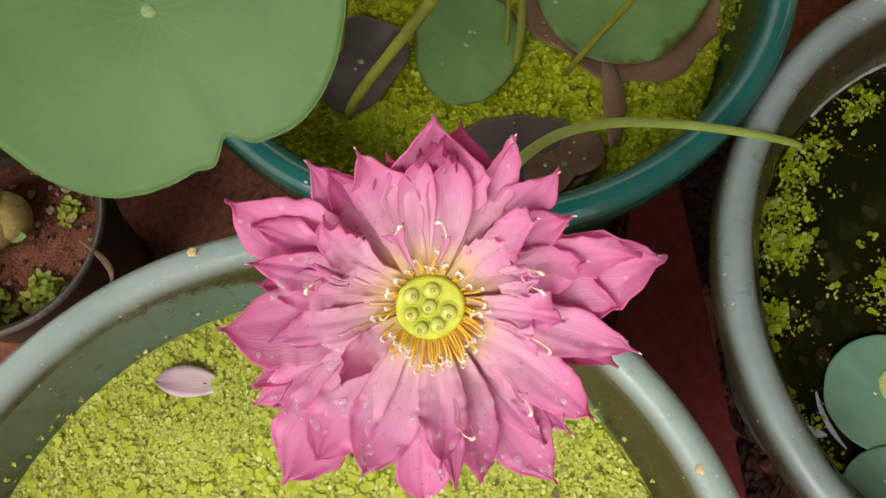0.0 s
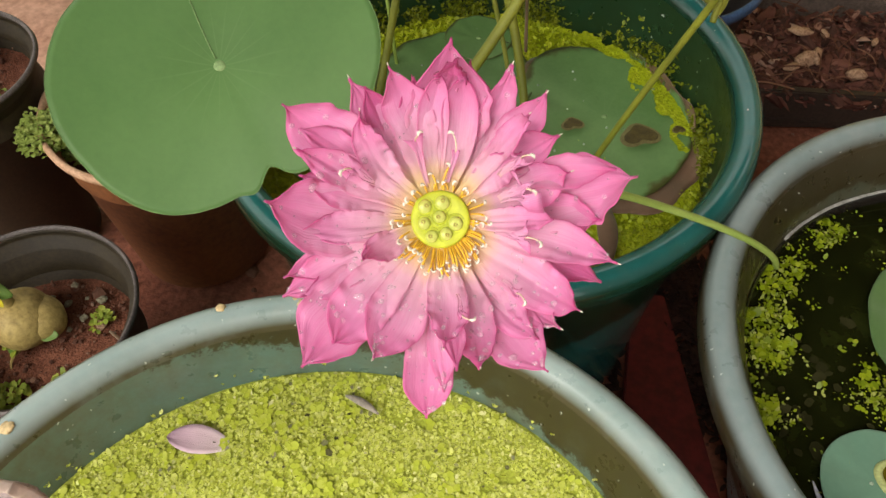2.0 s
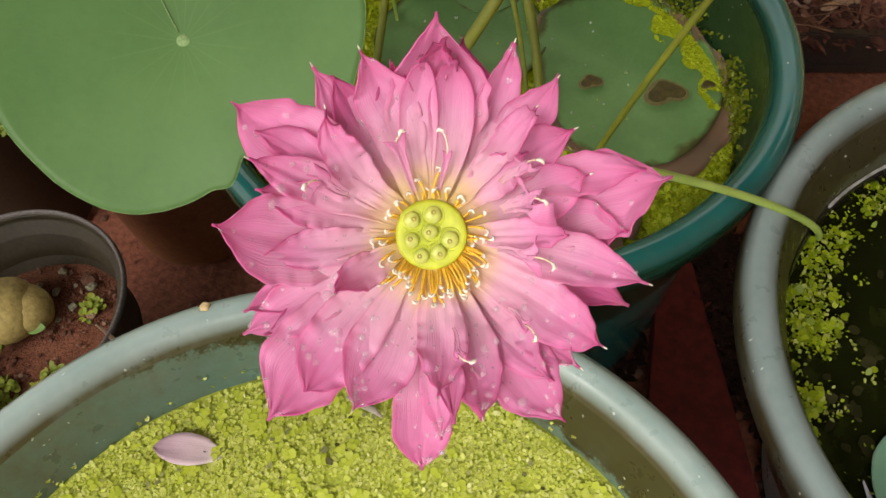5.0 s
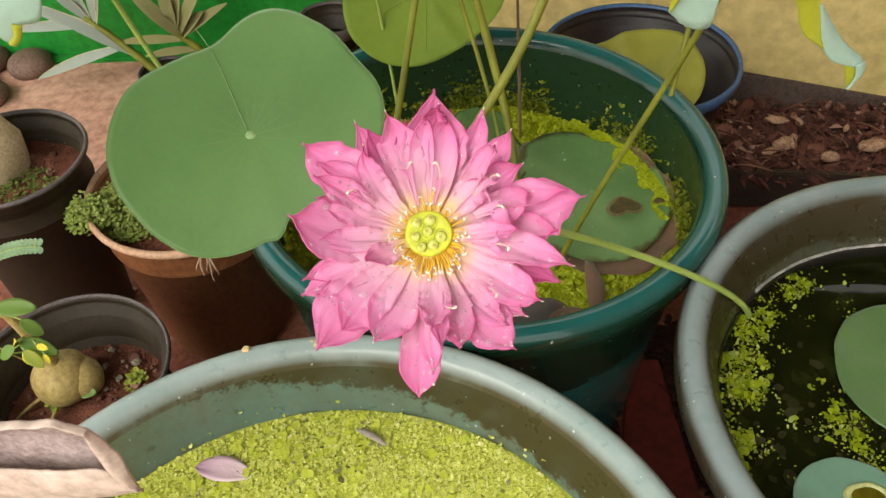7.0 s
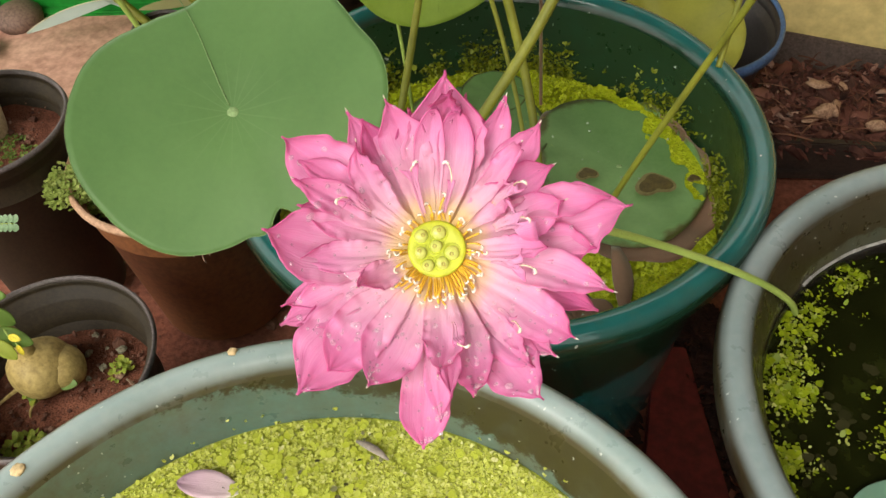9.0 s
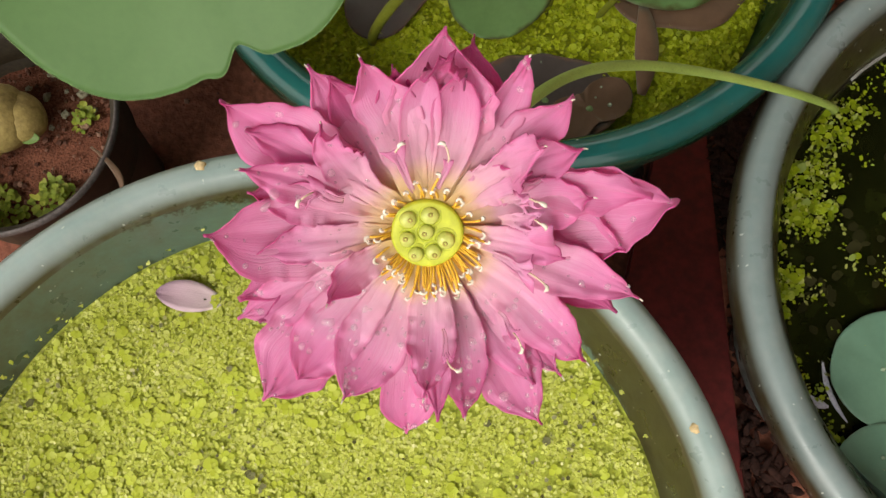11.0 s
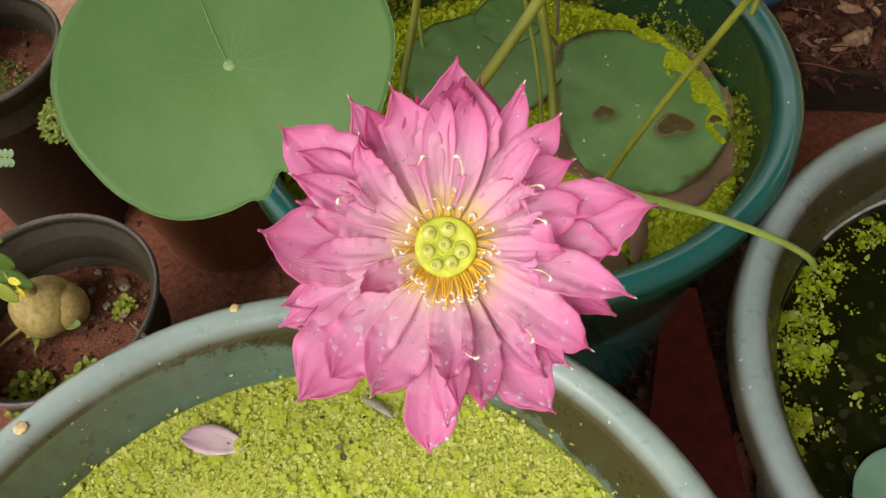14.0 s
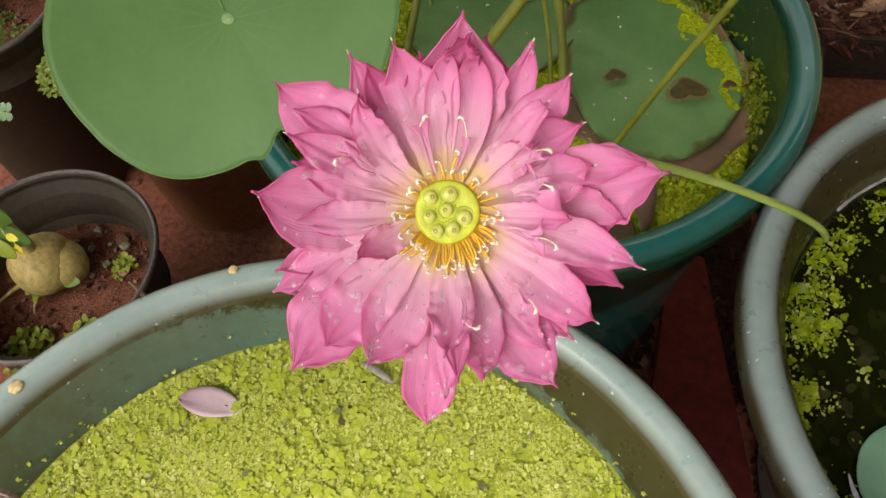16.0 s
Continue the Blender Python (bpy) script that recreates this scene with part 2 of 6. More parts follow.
M_ANTHER = plain("anther_white", (0.86, 0.78, 0.62), 0.45)
M_DROP = drop_material()
M_WATER = water_material("dark_pond_water", (0.008, 0.010, 0.002))
M_MAT_WATER = mottled("green_water_under_weed", (0.28, 0.32, 0.035), (0.46, 0.52, 0.065), 60, 0.5, 0.4, 0.002)
M_MAT_ALGAE = mottled("algae_mat", (0.18, 0.23, 0.005), (0.38, 0.44, 0.012), 45, 0.45, 0.5, 0.003)
M_WEED = frond_material("duckweed", [(0.0, (0.55, 0.60, 0.075)), (0.35, (0.65, 0.70, 0.125)), (0.7, (0.71, 0.75, 0.18)), (1.0, (0.79, 0.80, 0.34))], 0.5, 0.38)
M_ROSETTE = frond_material("round_duckweed", [(0.0, (0.51, 0.58, 0.050)), (0.4, (0.58, 0.65, 0.075)), (0.8, (0.63, 0.69, 0.10)), (1.0, (0.68, 0.73, 0.16))], 0.42, 0.35)
M_WEED_PALE = frond_material("bleached_duckweed", [(0.0, (0.58, 0.62, 0.14)), (0.6, (0.68, 0.69, 0.26)), (1.0, (0.76, 0.73, 0.42))], 0.6, 0.2)
M_WEED_DARK = frond_material("water_fern", [(0.0, (0.26, 0.33, 0.007)), (0.4, (0.40, 0.49, 0.012)), (0.75, (0.49, 0.57, 0.020)), (1.0, (0.58, 0.62, 0.05))])
M_WEED_BRIGHT = frond_material("bright_duckweed", [(0.0, (0.095, 0.14, 0.003)), (0.4, (0.19, 0.26, 0.004)), (0.85, (0.27, 0.335, 0.007)), (1.0, (0.36, 0.40, 0.03))])
M_SCUM = plain("dead_weed_flecks", (0.16, 0.16, 0.06), 0.7)
M_GROUND = mottled("red_brown_earth", (0.105, 0.034, 0.021), (0.28, 0.105, 0.064), 9, 0.85, 0.7, 0.006, 0.2, 14)
M_BRICK = mottled("weathered_brick", (0.15, 0.062, 0.043), (0.27, 0.125, 0.09), 22, 0.85, 0.5, 0.002, 0.2)
M_RED_TILE = mottled("red_oxide_tile", (0.064, 0.005, 0.004), (0.112, 0.011, 0.009), 12, 0.7, 0.25, 0.001, 0.3)
M_SOIL = mottled("potting_soil", (0.095, 0.034, 0.019), (0.23, 0.092, 0.055), 60, 0.9, 0.9, 0.004, 0.15)
M_CHIP = frond_material("soil_crumb", [(0.0, (0.07, 0.028, 0.018)), (0.6, (0.16, 0.075, 0.048)), (1.0, (0.32, 0.20, 0.14))], 0.85, 0.0)
M_BARK = frond_material("bark_chips", [(0.0, (0.012, 0.0035, 0.0025)), (0.5, (0.056, 0.015, 0.010)), (0.82, (0.12, 0.042, 0.028)), (0.94, (0.21, 0.10, 0.072)), (1.0, (0.46, 0.32, 0.24))], 0.85, 0.0)
M_BLACK = mottled("black_nursery_plastic", (0.016, 0.011, 0.005), (0.036, 0.026, 0.012), 35, 0.58, 0.15, 0.0006)
M_BLACK_RIM = mottled("worn_black_rim", (0.060, 0.050, 0.046), (0.13, 0.11, 0.105), 50, 0.5, 0.15, 0.0006)
M_TERRA = mottled("terracotta_plastic", (0.155, 0.056, 0.019), (0.225, 0.090, 0.032), 20, 0.55, 0.12, 0.0006)
M_TERRA_RIM = mottled("faded_terracotta_rim", (0.40, 0.23, 0.13), (0.52, 0.33, 0.21), 40, 0.6, 0.12, 0.0006)
M_BLUE = mottled("blue_plastic_rim", (0.030, 0.085, 0.20), (0.060, 0.135, 0.28), 30, 0.4, 0.1, 0.0006)
M_CREAM = mottled("cream_painted_board", (0.52, 0.42, 0.155), (0.60, 0.49, 0.195), 5, 0.7, 0.2, 0.001, 0.3)
M_GREEN_SHEET = mottled("bright_green_plastic", (0.008, 0.19, 0.018), (0.015, 0.27, 0.03), 8, 0.45, 0.1, 0.001)
M_CAUDEX = mottled("caudex_skin", (0.26, 0.185, 0.055), (0.43, 0.33, 0.115), 28, 0.6, 0.5, 0.002)
M_TRUNK = mottled("grey_trunk", (0.34, 0.26, 0.14), (0.54, 0.44, 0.27), 40, 0.7, 0.6, 0.002)
M_SPRIG = frond_material("small_green_leaf", [(0.0, (0.19, 0.26, 0.03)), (0.6, (0.31, 0.37, 0.045)), (1.0, (0.46, 0.46, 0.07))], 0.5, 0.2)
M_ROSE_LEAF = frond_material("fleshy_green_leaf", [(0.0, (0.105, 0.20, 0.035)), (0.6, (0.15, 0.255, 0.05)), (1.0, (0.21, 0.31, 0.07))], 0.42, 0.2)
M_YELLOW_LEAF = plain("yellowed_leaf", (0.58, 0.50, 0.03), 0.5)
M_GRIT = mottled("pale_grit", (0.20, 0.18, 0.11), (0.36, 0.34, 0.24), 90, 0.8, 0.5, 0.001, 0.3, 4)
M_MOSS = frond_material("moss_green", [(0.0, (0.06, 0.10, 0.012)), (0.6, (0.13, 0.19, 0.03)), (1.0, (0.22, 0.28, 0.06))], 0.6, 0.2)
M_SILVER = frond_material("grey_green_leaf", [(0.0, (0.27, 0.33, 0.26)), (0.6, (0.36, 0.42, 0.35)), (1.0, (0.44, 0.48, 0.40))], 0.5, 0.2)
M_OLIVE_LEAF = frond_material("olive_buff_leaf", [(0.0, (0.16, 0.19, 0.05)), (0.5, (0.30, 0.30, 0.12)), (1.0, (0.42, 0.34, 0.20))], 0.5, 0.2)
M_MARGIN = plain("cream_leaf_margin", (0.56, 0.52, 0.34), 0.6)
M_SCRAP = plain("grey_dry_scrap", (0.30, 0.265, 0.215), 0.7)
M_STONE = mottled("river_pebble", (0.11, 0.065, 0.045), (0.21, 0.13, 0.095), 30, 0.7, 0.2, 0.001)
M_EAVE_DARK = mottled("unseen_eave_dark", (0.012, 0.009, 0.008), (0.035, 0.025, 0.02), 30, 0.6, 0.2, 0.001)
M_FOOT = mottled("grimy_foot_rail", (0.050, 0.034, 0.026), (0.110, 0.082, 0.066), 30, 0.7, 0.3, 0.001)
M_SUNKEN = frond_material("drowned_leaf", [(0.0, (0.010, 0.010, 0.003)), (0.6, (0.022, 0.022, 0.007)), (1.0, (0.040, 0.038, 0.015))], 0.95, 0.0)
M_SUNKEN.node_tree.nodes["Principled BSDF"].inputs["Specular IOR Level"].default_value = 0.05
M_SKY_GLINT = mottled("lilac_sky_reflection", (0.26, 0.27, 0.33), (0.52, 0.53, 0.62), 90, 0.15, 0.3, 0.0006)
M_LITTER = plain("pale_fleck", (0.55, 0.42, 0.22), 0.8)
M_VEIN = plain("leaf_vein_pale", (0.15, 0.25, 0.085), 0.6)
M_TIDE = plain("wet_black_tide", (0.012, 0.011, 0.009), 0.12, 0.7)
M_NAVEL = plain("leaf_navel_pale", (0.20, 0.31, 0.12), 0.6)
M_ROT = mottled("rot_ring", (0.11, 0.085, 0.028), (0.24, 0.22, 0.085), 160, 0.6, 0.6, 0.001)
M_ROT_DARK = mottled("rotten_hole", (0.022, 0.014, 0.005), (0.120, 0.095, 0.022), 110, 0.5, 0.6, 0.001)
M_LEAF_FLAP = leaf_material("yellow_green_flap", (0.42, 0.48, 0.02), (0.58, 0.60, 0.05), (0.5, 0.5, 0.15), 0.55, 0.4)
M_LEAF_MAUVE = mottled("dry_leaf_inside", (0.22, 0.165, 0.155), (0.44, 0.36, 0.35), 55, 0.75, 1.0, 0.002, 0.3, 6)
M_LEAFLET = plain("blue_green_leaflet", (0.16, 0.26, 0.13), 0.5)
M_WATERLINE_GLINT = mottled("pale_waterline_glint", (0.12, 0.12, 0.10), (0.36, 0.36, 0.34), 90, 0.3, 0.4, 0.001)
M_FLECK = frond_material("pale_weed_fleck", [(0.0, (0.16, 0.20, 0.015)), (1.0, (0.36, 0.38, 0.10))], 0.5, 0.1)
M_LEAF_POND = leaf_material("pond_leaf_green", (0.055, 0.115, 0.032), (0.09, 0.165, 0.048), (0.16, 0.26, 0.12), 0.45, 0.06)
# inner walls: base colours much darker than outside; the first's band drops towards +x
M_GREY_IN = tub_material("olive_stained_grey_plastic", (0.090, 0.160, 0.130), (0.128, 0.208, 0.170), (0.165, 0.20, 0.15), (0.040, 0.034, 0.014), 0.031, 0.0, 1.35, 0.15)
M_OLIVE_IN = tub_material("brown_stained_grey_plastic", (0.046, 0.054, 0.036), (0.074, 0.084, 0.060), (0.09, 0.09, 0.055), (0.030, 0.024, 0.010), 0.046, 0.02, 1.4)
M_PAVING = mottled("worn_terracotta_paving", (0.36, 0.175, 0.115), (0.62, 0.37, 0.27), 7, 0.85, 0.5, 0.003, 0.2, 10)


def shed_petal():
    s = Shade("shed_petal", 0.5)
    along = s.split(s.coord("Generated"))[0]
    grain = s.noise(1.0, 3, 0.6, coord=s.coord("Generated"), stretch=(2, 30, 1))
    c = s.ramp(s.math("ADD", along, s.math("MULTIPLY", s.math("SUBTRACT", grain, 0.5), 0.15)), [(0.0, (0.44, 0.28, 0.36)), (0.30, (0.66, 0.47, 0.55)), (0.78, (0.78, 0.62, 0.65)), (0.90, (0.90, 0.86, 0.80))])
    s.colour(c)
    s.bump(grain, 0.25, 0.0008)
    s.thin(c, 0.2)
    return s.mat


M_SHED = shed_petal()
M_ROOT = plain("pale_dry_root", (0.36, 0.24, 0.17), 0.8)
M_CLING = frond_material("stranded_weed", [(0.0, (0.09, 0.12, 0.005)), (0.5, (0.18, 0.22, 0.008)), (1.0, (0.32, 0.34, 0.025))])
M_SHADE_LITTER = mottled("shade_dark_litter", (0.010, 0.005, 0.004), (0.040, 0.016, 0.011), 50, 0.85, 0.6, 0.002, 0.15)
M_GREEN_IN = tub_material("algae_stained_green_plastic", (0.010, 0.066, 0.034), (0.016, 0.088, 0.048), (0.05, 0.085, 0.035), (0.010, 0.030, 0.010), 0.130)
M_POT_DEEP = mottled("deep_black_plastic", (0.010, 0.008, 0.007), (0.028, 0.023, 0.021), 35, 0.4, 0.15, 0.0006)
M_TRAY = mottled("dark_brown_tray", (0.012, 0.008, 0.006), (0.032, 0.021, 0.015), 30, 0.6, 0.2, 0.001)
M_MOSS_LIGHT = frond_material("light_club_moss", [(0.0, (0.17, 0.23, 0.04)), (0.6, (0.28, 0.36, 0.08)), (1.0, (0.42, 0.48, 0.14))], 0.5, 0.2)


def dew_material():
    s = Shade("leaf_dew", 0.02, spec=0.6)
    s.bsdf.inputs["Base Color"].default_value = (0.55, 0.68, 0.50, 1)
    s.bsdf.inputs["Alpha"].default_value = 0.45
    s.bsdf.inputs["Coat Weight"].default_value = 1.0
    return s.mat


M_DEW = dew_material()
M_HUSK = mottled("buff_husk", (0.18, 0.095, 0.055), (0.42, 0.28, 0.18), 90, 0.8, 0.8, 0.002, 0.3, 4)
M_FIBRE = frond_material("husk_fibre", [(0.0, (0.05, 0.018, 0.010)), (0.7, (0.14, 0.06, 0.034)), (1.0, (0.25, 0.14, 0.085))], 0.85, 0.0)


# ---- mesh helpers ----
def mesh_of(name, verts, faces, material, uvs=None, smooth=True):
    me = bpy.data.meshes.new(name)
    me.from_pydata([tuple(v) for v in verts], [], faces)
    if uvs is not None:
        layer = me.uv_layers.new(name="UVMap")
        layer.data.foreach_set("uv", [c for loop in me.loops for c in uvs[loop.vertex_index]])
    if smooth:
        me.polygons.foreach_set("use_smooth", [True] * len(me.polygons))
    me.materials.append(material)
    me.update()
    return me


def thing(name, label, category, at=(0, 0, 0), group="", kind=""):
    ob = new(name)
    ob.empty_display_size = 0.02
    ob.location = at
    return tagged(ob, label, category, group, kind)


def part(name, me, parent, label="", at=None):
    ob = new(name, me)
    ob.parent = parent
    if at is not None:
        ob.location = at
    return tagged(ob, label)


def single(name, me, label, category, group="", kind=""):
    return tagged(new(name, me), label, category, group, kind)


def thicken(ob, metres, offset=-1.0):
    mod = ob.modifiers.new("thickness", "SOLIDIFY")
    mod.thickness, mod.offset = metres, offset
    return ob


def lathe(name, profile, material, turns=96, wobble=0.0, seed=0, close=False):
    """Turn a profile of (radius, height) round the z axis."""
    rng = random.Random(seed)
    ph = [rng.uniform(0, 2 * pi) for _ in range(3)]
    verts, faces = [], []
    n = len(profile)
    for i in range(turns):
        a = 2 * pi * i / turns
        k = 1 + wobble * (sin(2 * a + ph[0]) + 0.5 * sin(3 * a + ph[1]) + 0.3 * sin(5 * a + ph[2]))
        verts += [(r * k * cos(a), r * k * sin(a), z) for r, z in profile]
    for i in range(turns):
        j = (i + 1) % turns
        for p in range(n - 1):
            faces.append((i * n + p, j * n + p, j * n + p + 1, i * n + p + 1))
    if close:
        faces.append([i * n + n - 1 for i in range(turns)])
    return mesh_of(name, verts, faces, material)


def bezier(cp, n=40):
    k = len(cp) - 1
    out = []
    for i in range(n):
        t = i / (n - 1)
        p = Vector((0, 0, 0))
        for j, c in enumerate(cp):
            p += math.comb(k, j) * t ** j * (1 - t) ** (k - j) * Vector(c)
        out.append(p)
    return out


def tube_data(points, radii, sides=10):
    verts, faces = [], []
    n = len(points)
    up = Vector((0.31, 0.17, 0.93))
    for i, p in enumerate(points):
        d = (points[min(i + 1, n - 1)] - points[max(i - 1, 0)]).normalized()
        a = d.cross(up)
        if a.length < 1e-3:
            a = d.cross(Vector((1, 0, 0)))
        a.normalize()
        b = d.cross(a)
        r = radii[i] if isinstance(radii, (list, tuple)) else radii
        for k in range(sides):
            t = 2 * pi * k / sides
            verts.append(p + (a * cos(t) + b * sin(t)) * r)
    for i in range(n - 1):
        for k in range(sides):
            m = (k + 1) % sides
            faces.append((i * sides + k, i * sides + m, (i + 1) * sides + m, (i + 1) * sides + k))
    faces.append(list(range(sides))[::-1])
    faces.append([(n - 1) * sides + k for k in range(sides)])
    return verts, faces


def tube(name, points, radii, material, sides=10):
    return mesh_of(name, *tube_data(points, radii, sides), material)


def joined(lists):
    verts, faces = [], []
    for v, f in lists:
        o = len(verts)
        verts += list(v)
        faces += [tuple(i + o for i in q) for q in f]
    return verts, faces


def blob_data(at, size, squash=1.0, seed=0, rough=0.2, rings=5, turns=7):
    """A small uneven lump."""
    rng = random.Random(seed)
    verts = [Vector(at) + Vector((0, 0, size * squash))]
    for i in range(1, rings):
        t = pi * i / rings
        for k in range(turns):
            a = 2 * pi * (k + 0.5 * (i % 2)) / turns
            r = size * (1 + rng.uniform(-rough, rough))
            verts.append(Vector(at) + Vector((r * sin(t) * cos(a), r * sin(t) * sin(a), r * cos(t) * squash)))
    verts.append(Vector(at) - Vector((0, 0, size * squash)))
    faces = [(0, 1 + k, 1 + (k + 1) % turns) for k in range(turns)]
    for i in range(rings - 2):
        for k in range(turns):
            m = (k + 1) % turns
            faces.append((1 + i * turns + k, 1 + (i + 1) * turns + k, 1 + (i + 1) * turns + m, 1 + i * turns + m))
    last = len(verts) - 1
    faces += [(last, last - turns + (k + 1) % turns, last - turns + k) for k in range(turns)]
    return verts, faces


def box_data(cx, cy, cz, sx, sy, sz, bevel=0.003, turn=0.0):
    """A block with its edges taken off."""
    bm = bmesh.new()
    bmesh.ops.create_cube(bm, size=1.0, matrix=Matrix.Diagonal((sx, sy, sz, 1)))
    bmesh.ops.bevel(bm, geom=bm.edges[:], offset=bevel, segments=2, affect="EDGES")
    m = Matrix.Translation((cx, cy, cz)) @ Matrix.Rotation(turn, 4, "Z")
    bm.transform(m)
    verts, faces = [v.co.copy() for v in bm.verts], [tuple(v.index for v in f.verts) for f in bm.faces]
    bm.free()
    return verts, faces


def block(name, cx, cy, cz, sx, sy, sz, material, bevel=0.003, turn=0.0):
    return mesh_of(name, *box_data(cx, cy, cz, sx, sy, sz, bevel, turn), material, smooth=False)


# ---- leaves ----
def round_leaf(name, material, radius, harmonics=(), shape=None, rings=14, turns=96, ripple=0.0, holes=(), nicks=()):
    """A peltate leaf about its own middle. harmonics: (cos, sin) pairs that bend its outline; shape(x, y, r, a, q): height."""
    verts, uvs, faces = [Vector((0, 0, shape(0, 0, 0, 0, 0) if shape else 0))], [(0.5, 0)], []
    for i in range(1, rings + 1):
        q = i / rings
        for k in range(turns):
            a = 2 * pi * k / turns
            r = radius + sum(c * cos((h + 1) * a) + s * sin((h + 1) * a) for h, (c, s) in enumerate(harmonics))
            deg = (math.degrees(a) + 180) % 360 - 180
            r += sum(size * math.exp(-((deg - at) / wide) ** 2) for at, wide, size in nicks)
            r *= 1 + 0.006 * noise.noise((3 * cos(a) + radius * 50, 3 * sin(a), 0.3)) + 0.004 * noise.noise((11 * cos(a), 11 * sin(a) + radius * 70, 0.7))
            r *= q
            x, y = r * cos(a), r * sin(a)
            z = shape(x, y, r, a, q) if shape else 0.0
            z += ripple * q * q * noise.noise((2.3 * cos(a) + 5 * radius, 2.3 * sin(a), q))
            verts.append(Vector((x, y, z)))
            uvs.append((k / turns, q))
    def gone(p):
        return any((p.x - hx) ** 2 + ((p.y - hy) * 1.5) ** 2 < hr * hr * (1 + 0.7 * noise.noise((p.x * 160, p.y * 160, 1.0))) for hx, hy, hr in holes)
    for k in range(turns):
        faces.append((0, 1 + k, 1 + (k + 1) % turns))
    for i in range(rings - 1):
        for k in range(turns):
            m = (k + 1) % turns
            f = (1 + i * turns + k, 1 + (i + 1) * turns + k, 1 + (i + 1) * turns + m, 1 + i * turns + m)
            if holes and gone((verts[f[0]] + verts[f[2]]) / 2):
                continue
            faces.append(f)
    return mesh_of(name, verts, faces, material, uvs)


def blade_data(base, way, up, length, width, curl=0.2, n=6, fold=0.3):
    """A lance-shaped leaf as a strip with a folded middle."""
    way, up = Vector(way).normalized(), Vector(up).normalized()
    side = way.cross(up).normalized()
    up = side.cross(way)
    verts, faces = [], []
    for i in range(n + 1):
        s = i / n
        w = width * 0.5 * (sin(pi * min(1, s * 0.93 + 0.05)) ** 0.8)
        c = Vector(base) + way * length * s - up * curl * length * s * s
        verts += [c - side * w + up * fold * w, c, c + side * w + up * fold * w]
    for i in range(n):
        for k in (0, 1):
            faces.append((3 * i + k, 3 * i + k + 1, 3 * i + k + 4, 3 * i + k + 3))
    return verts, faces


def round_blade_data(base, way, up, length, width, cup=0.2):
    """A small round leaf of six corners with a raised rim."""
    way, up = Vector(way).normalized(), Vector(up).normalized()
    side = way.cross(up).normalized()
    c = Vector(base) + way * length * 0.5
    verts = [c]
    for k in range(8):
        a = 2 * pi * k / 8
        verts.append(c + way * length * 0.5 * cos(a) + side * width * 0.5 * sin(a) + up * cup * width * (0.5 + 0.5 * cos(2 * a)))
    return verts, [(0, 1 + k, 1 + (k + 1) % 8) for k in range(8)]


def frond_field(name, material, places, size, spread, seed, tilt=0.35, sides=6, lift=0.0015, slim=1.0):
    """Many tiny floating leaves in one mesh. places: (x, y, z) of each."""
    rng = np.random.default_rng(seed)
    pl = np.array(places, dtype=float)
    n = len(pl)
    r = size * np.exp(rng.normal(0, spread, n))
    rot = rng.uniform(0, 2 * pi, n)
    tx, ty = rng.normal(0, tilt, n), rng.normal(0, tilt, n)
    zz = rng.uniform(0, lift, n)
    ang = np.arange(sides) * 2 * pi / sides
    px = r[:, None] * np.cos(ang[None] + rot[:, None]) * rng.uniform(0.75, 1.1, (n, sides))
    py = r[:, None] * np.sin(ang[None] + rot[:, None]) * rng.uniform(0.75, 1.1, (n, sides))
    if slim < 1:
        squeeze, turn = rng.uniform(slim, 1, n)[:, None], rng.uniform(0, 2 * pi, n)[:, None]
        py = py * squeeze
        px, py = px * np.cos(turn) - py * np.sin(turn), px * np.sin(turn) + py * np.cos(turn)
    x = pl[:, 0:1] + px
    y = pl[:, 1:2] + py
    z = pl[:, 2:3] + zz[:, None] + px * tx[:, None] + py * ty[:, None] + 0.10 * r[:, None]
    ring = np.stack([x, y, z], 2)
    mid = np.stack([pl[:, 0], pl[:, 1], pl[:, 2] + zz], 1)[:, None]
    verts = np.concatenate([mid, ring], 1).reshape(-1, 3)
    base = np.arange(n) * (sides + 1)
    faces = np.concatenate([np.stack([base, base + 1 + k, base + 1 + (k + 1) % sides], 1) for k in range(sides)])
    me = bpy.data.meshes.new(name)
    me.vertices.add(len(verts))
    me.vertices.foreach_set("co", verts.ravel())
    me.loops.add(faces.size)
    me.loops.foreach_set("vertex_index", faces.ravel())
    me.polygons.add(len(faces))
    me.polygons.foreach_set("loop_start", np.arange(len(faces)) * 3)
    me.materials.append(material)
    me.update(calc_edges=True)
    me.validate()
    return me


def disc_places(cx, cy, z, radius, count, seed, keep=None, hump=0.0):
    rng = np.random.default_rng(seed)
    out = []
    while len(out) < count:
        a, r = rng.uniform(0, 2 * pi), radius * math.sqrt(rng.uniform())
        x, y = cx + r * cos(a), cy + r * sin(a)
        if keep is None or rng.uniform() < keep(x, y, r, a):
            out.append((x, y, z + hump * (0.5 + noise.noise((x * 28, y * 28, 0.0)))))
    return out


# ---- ground ----
def ground_height(x, y):
    return 0.006 * noise.noise((x * 3.1, y * 3.1, 0.2)) + 0.004 * noise.noise((x * 14, y * 14, 0.9))


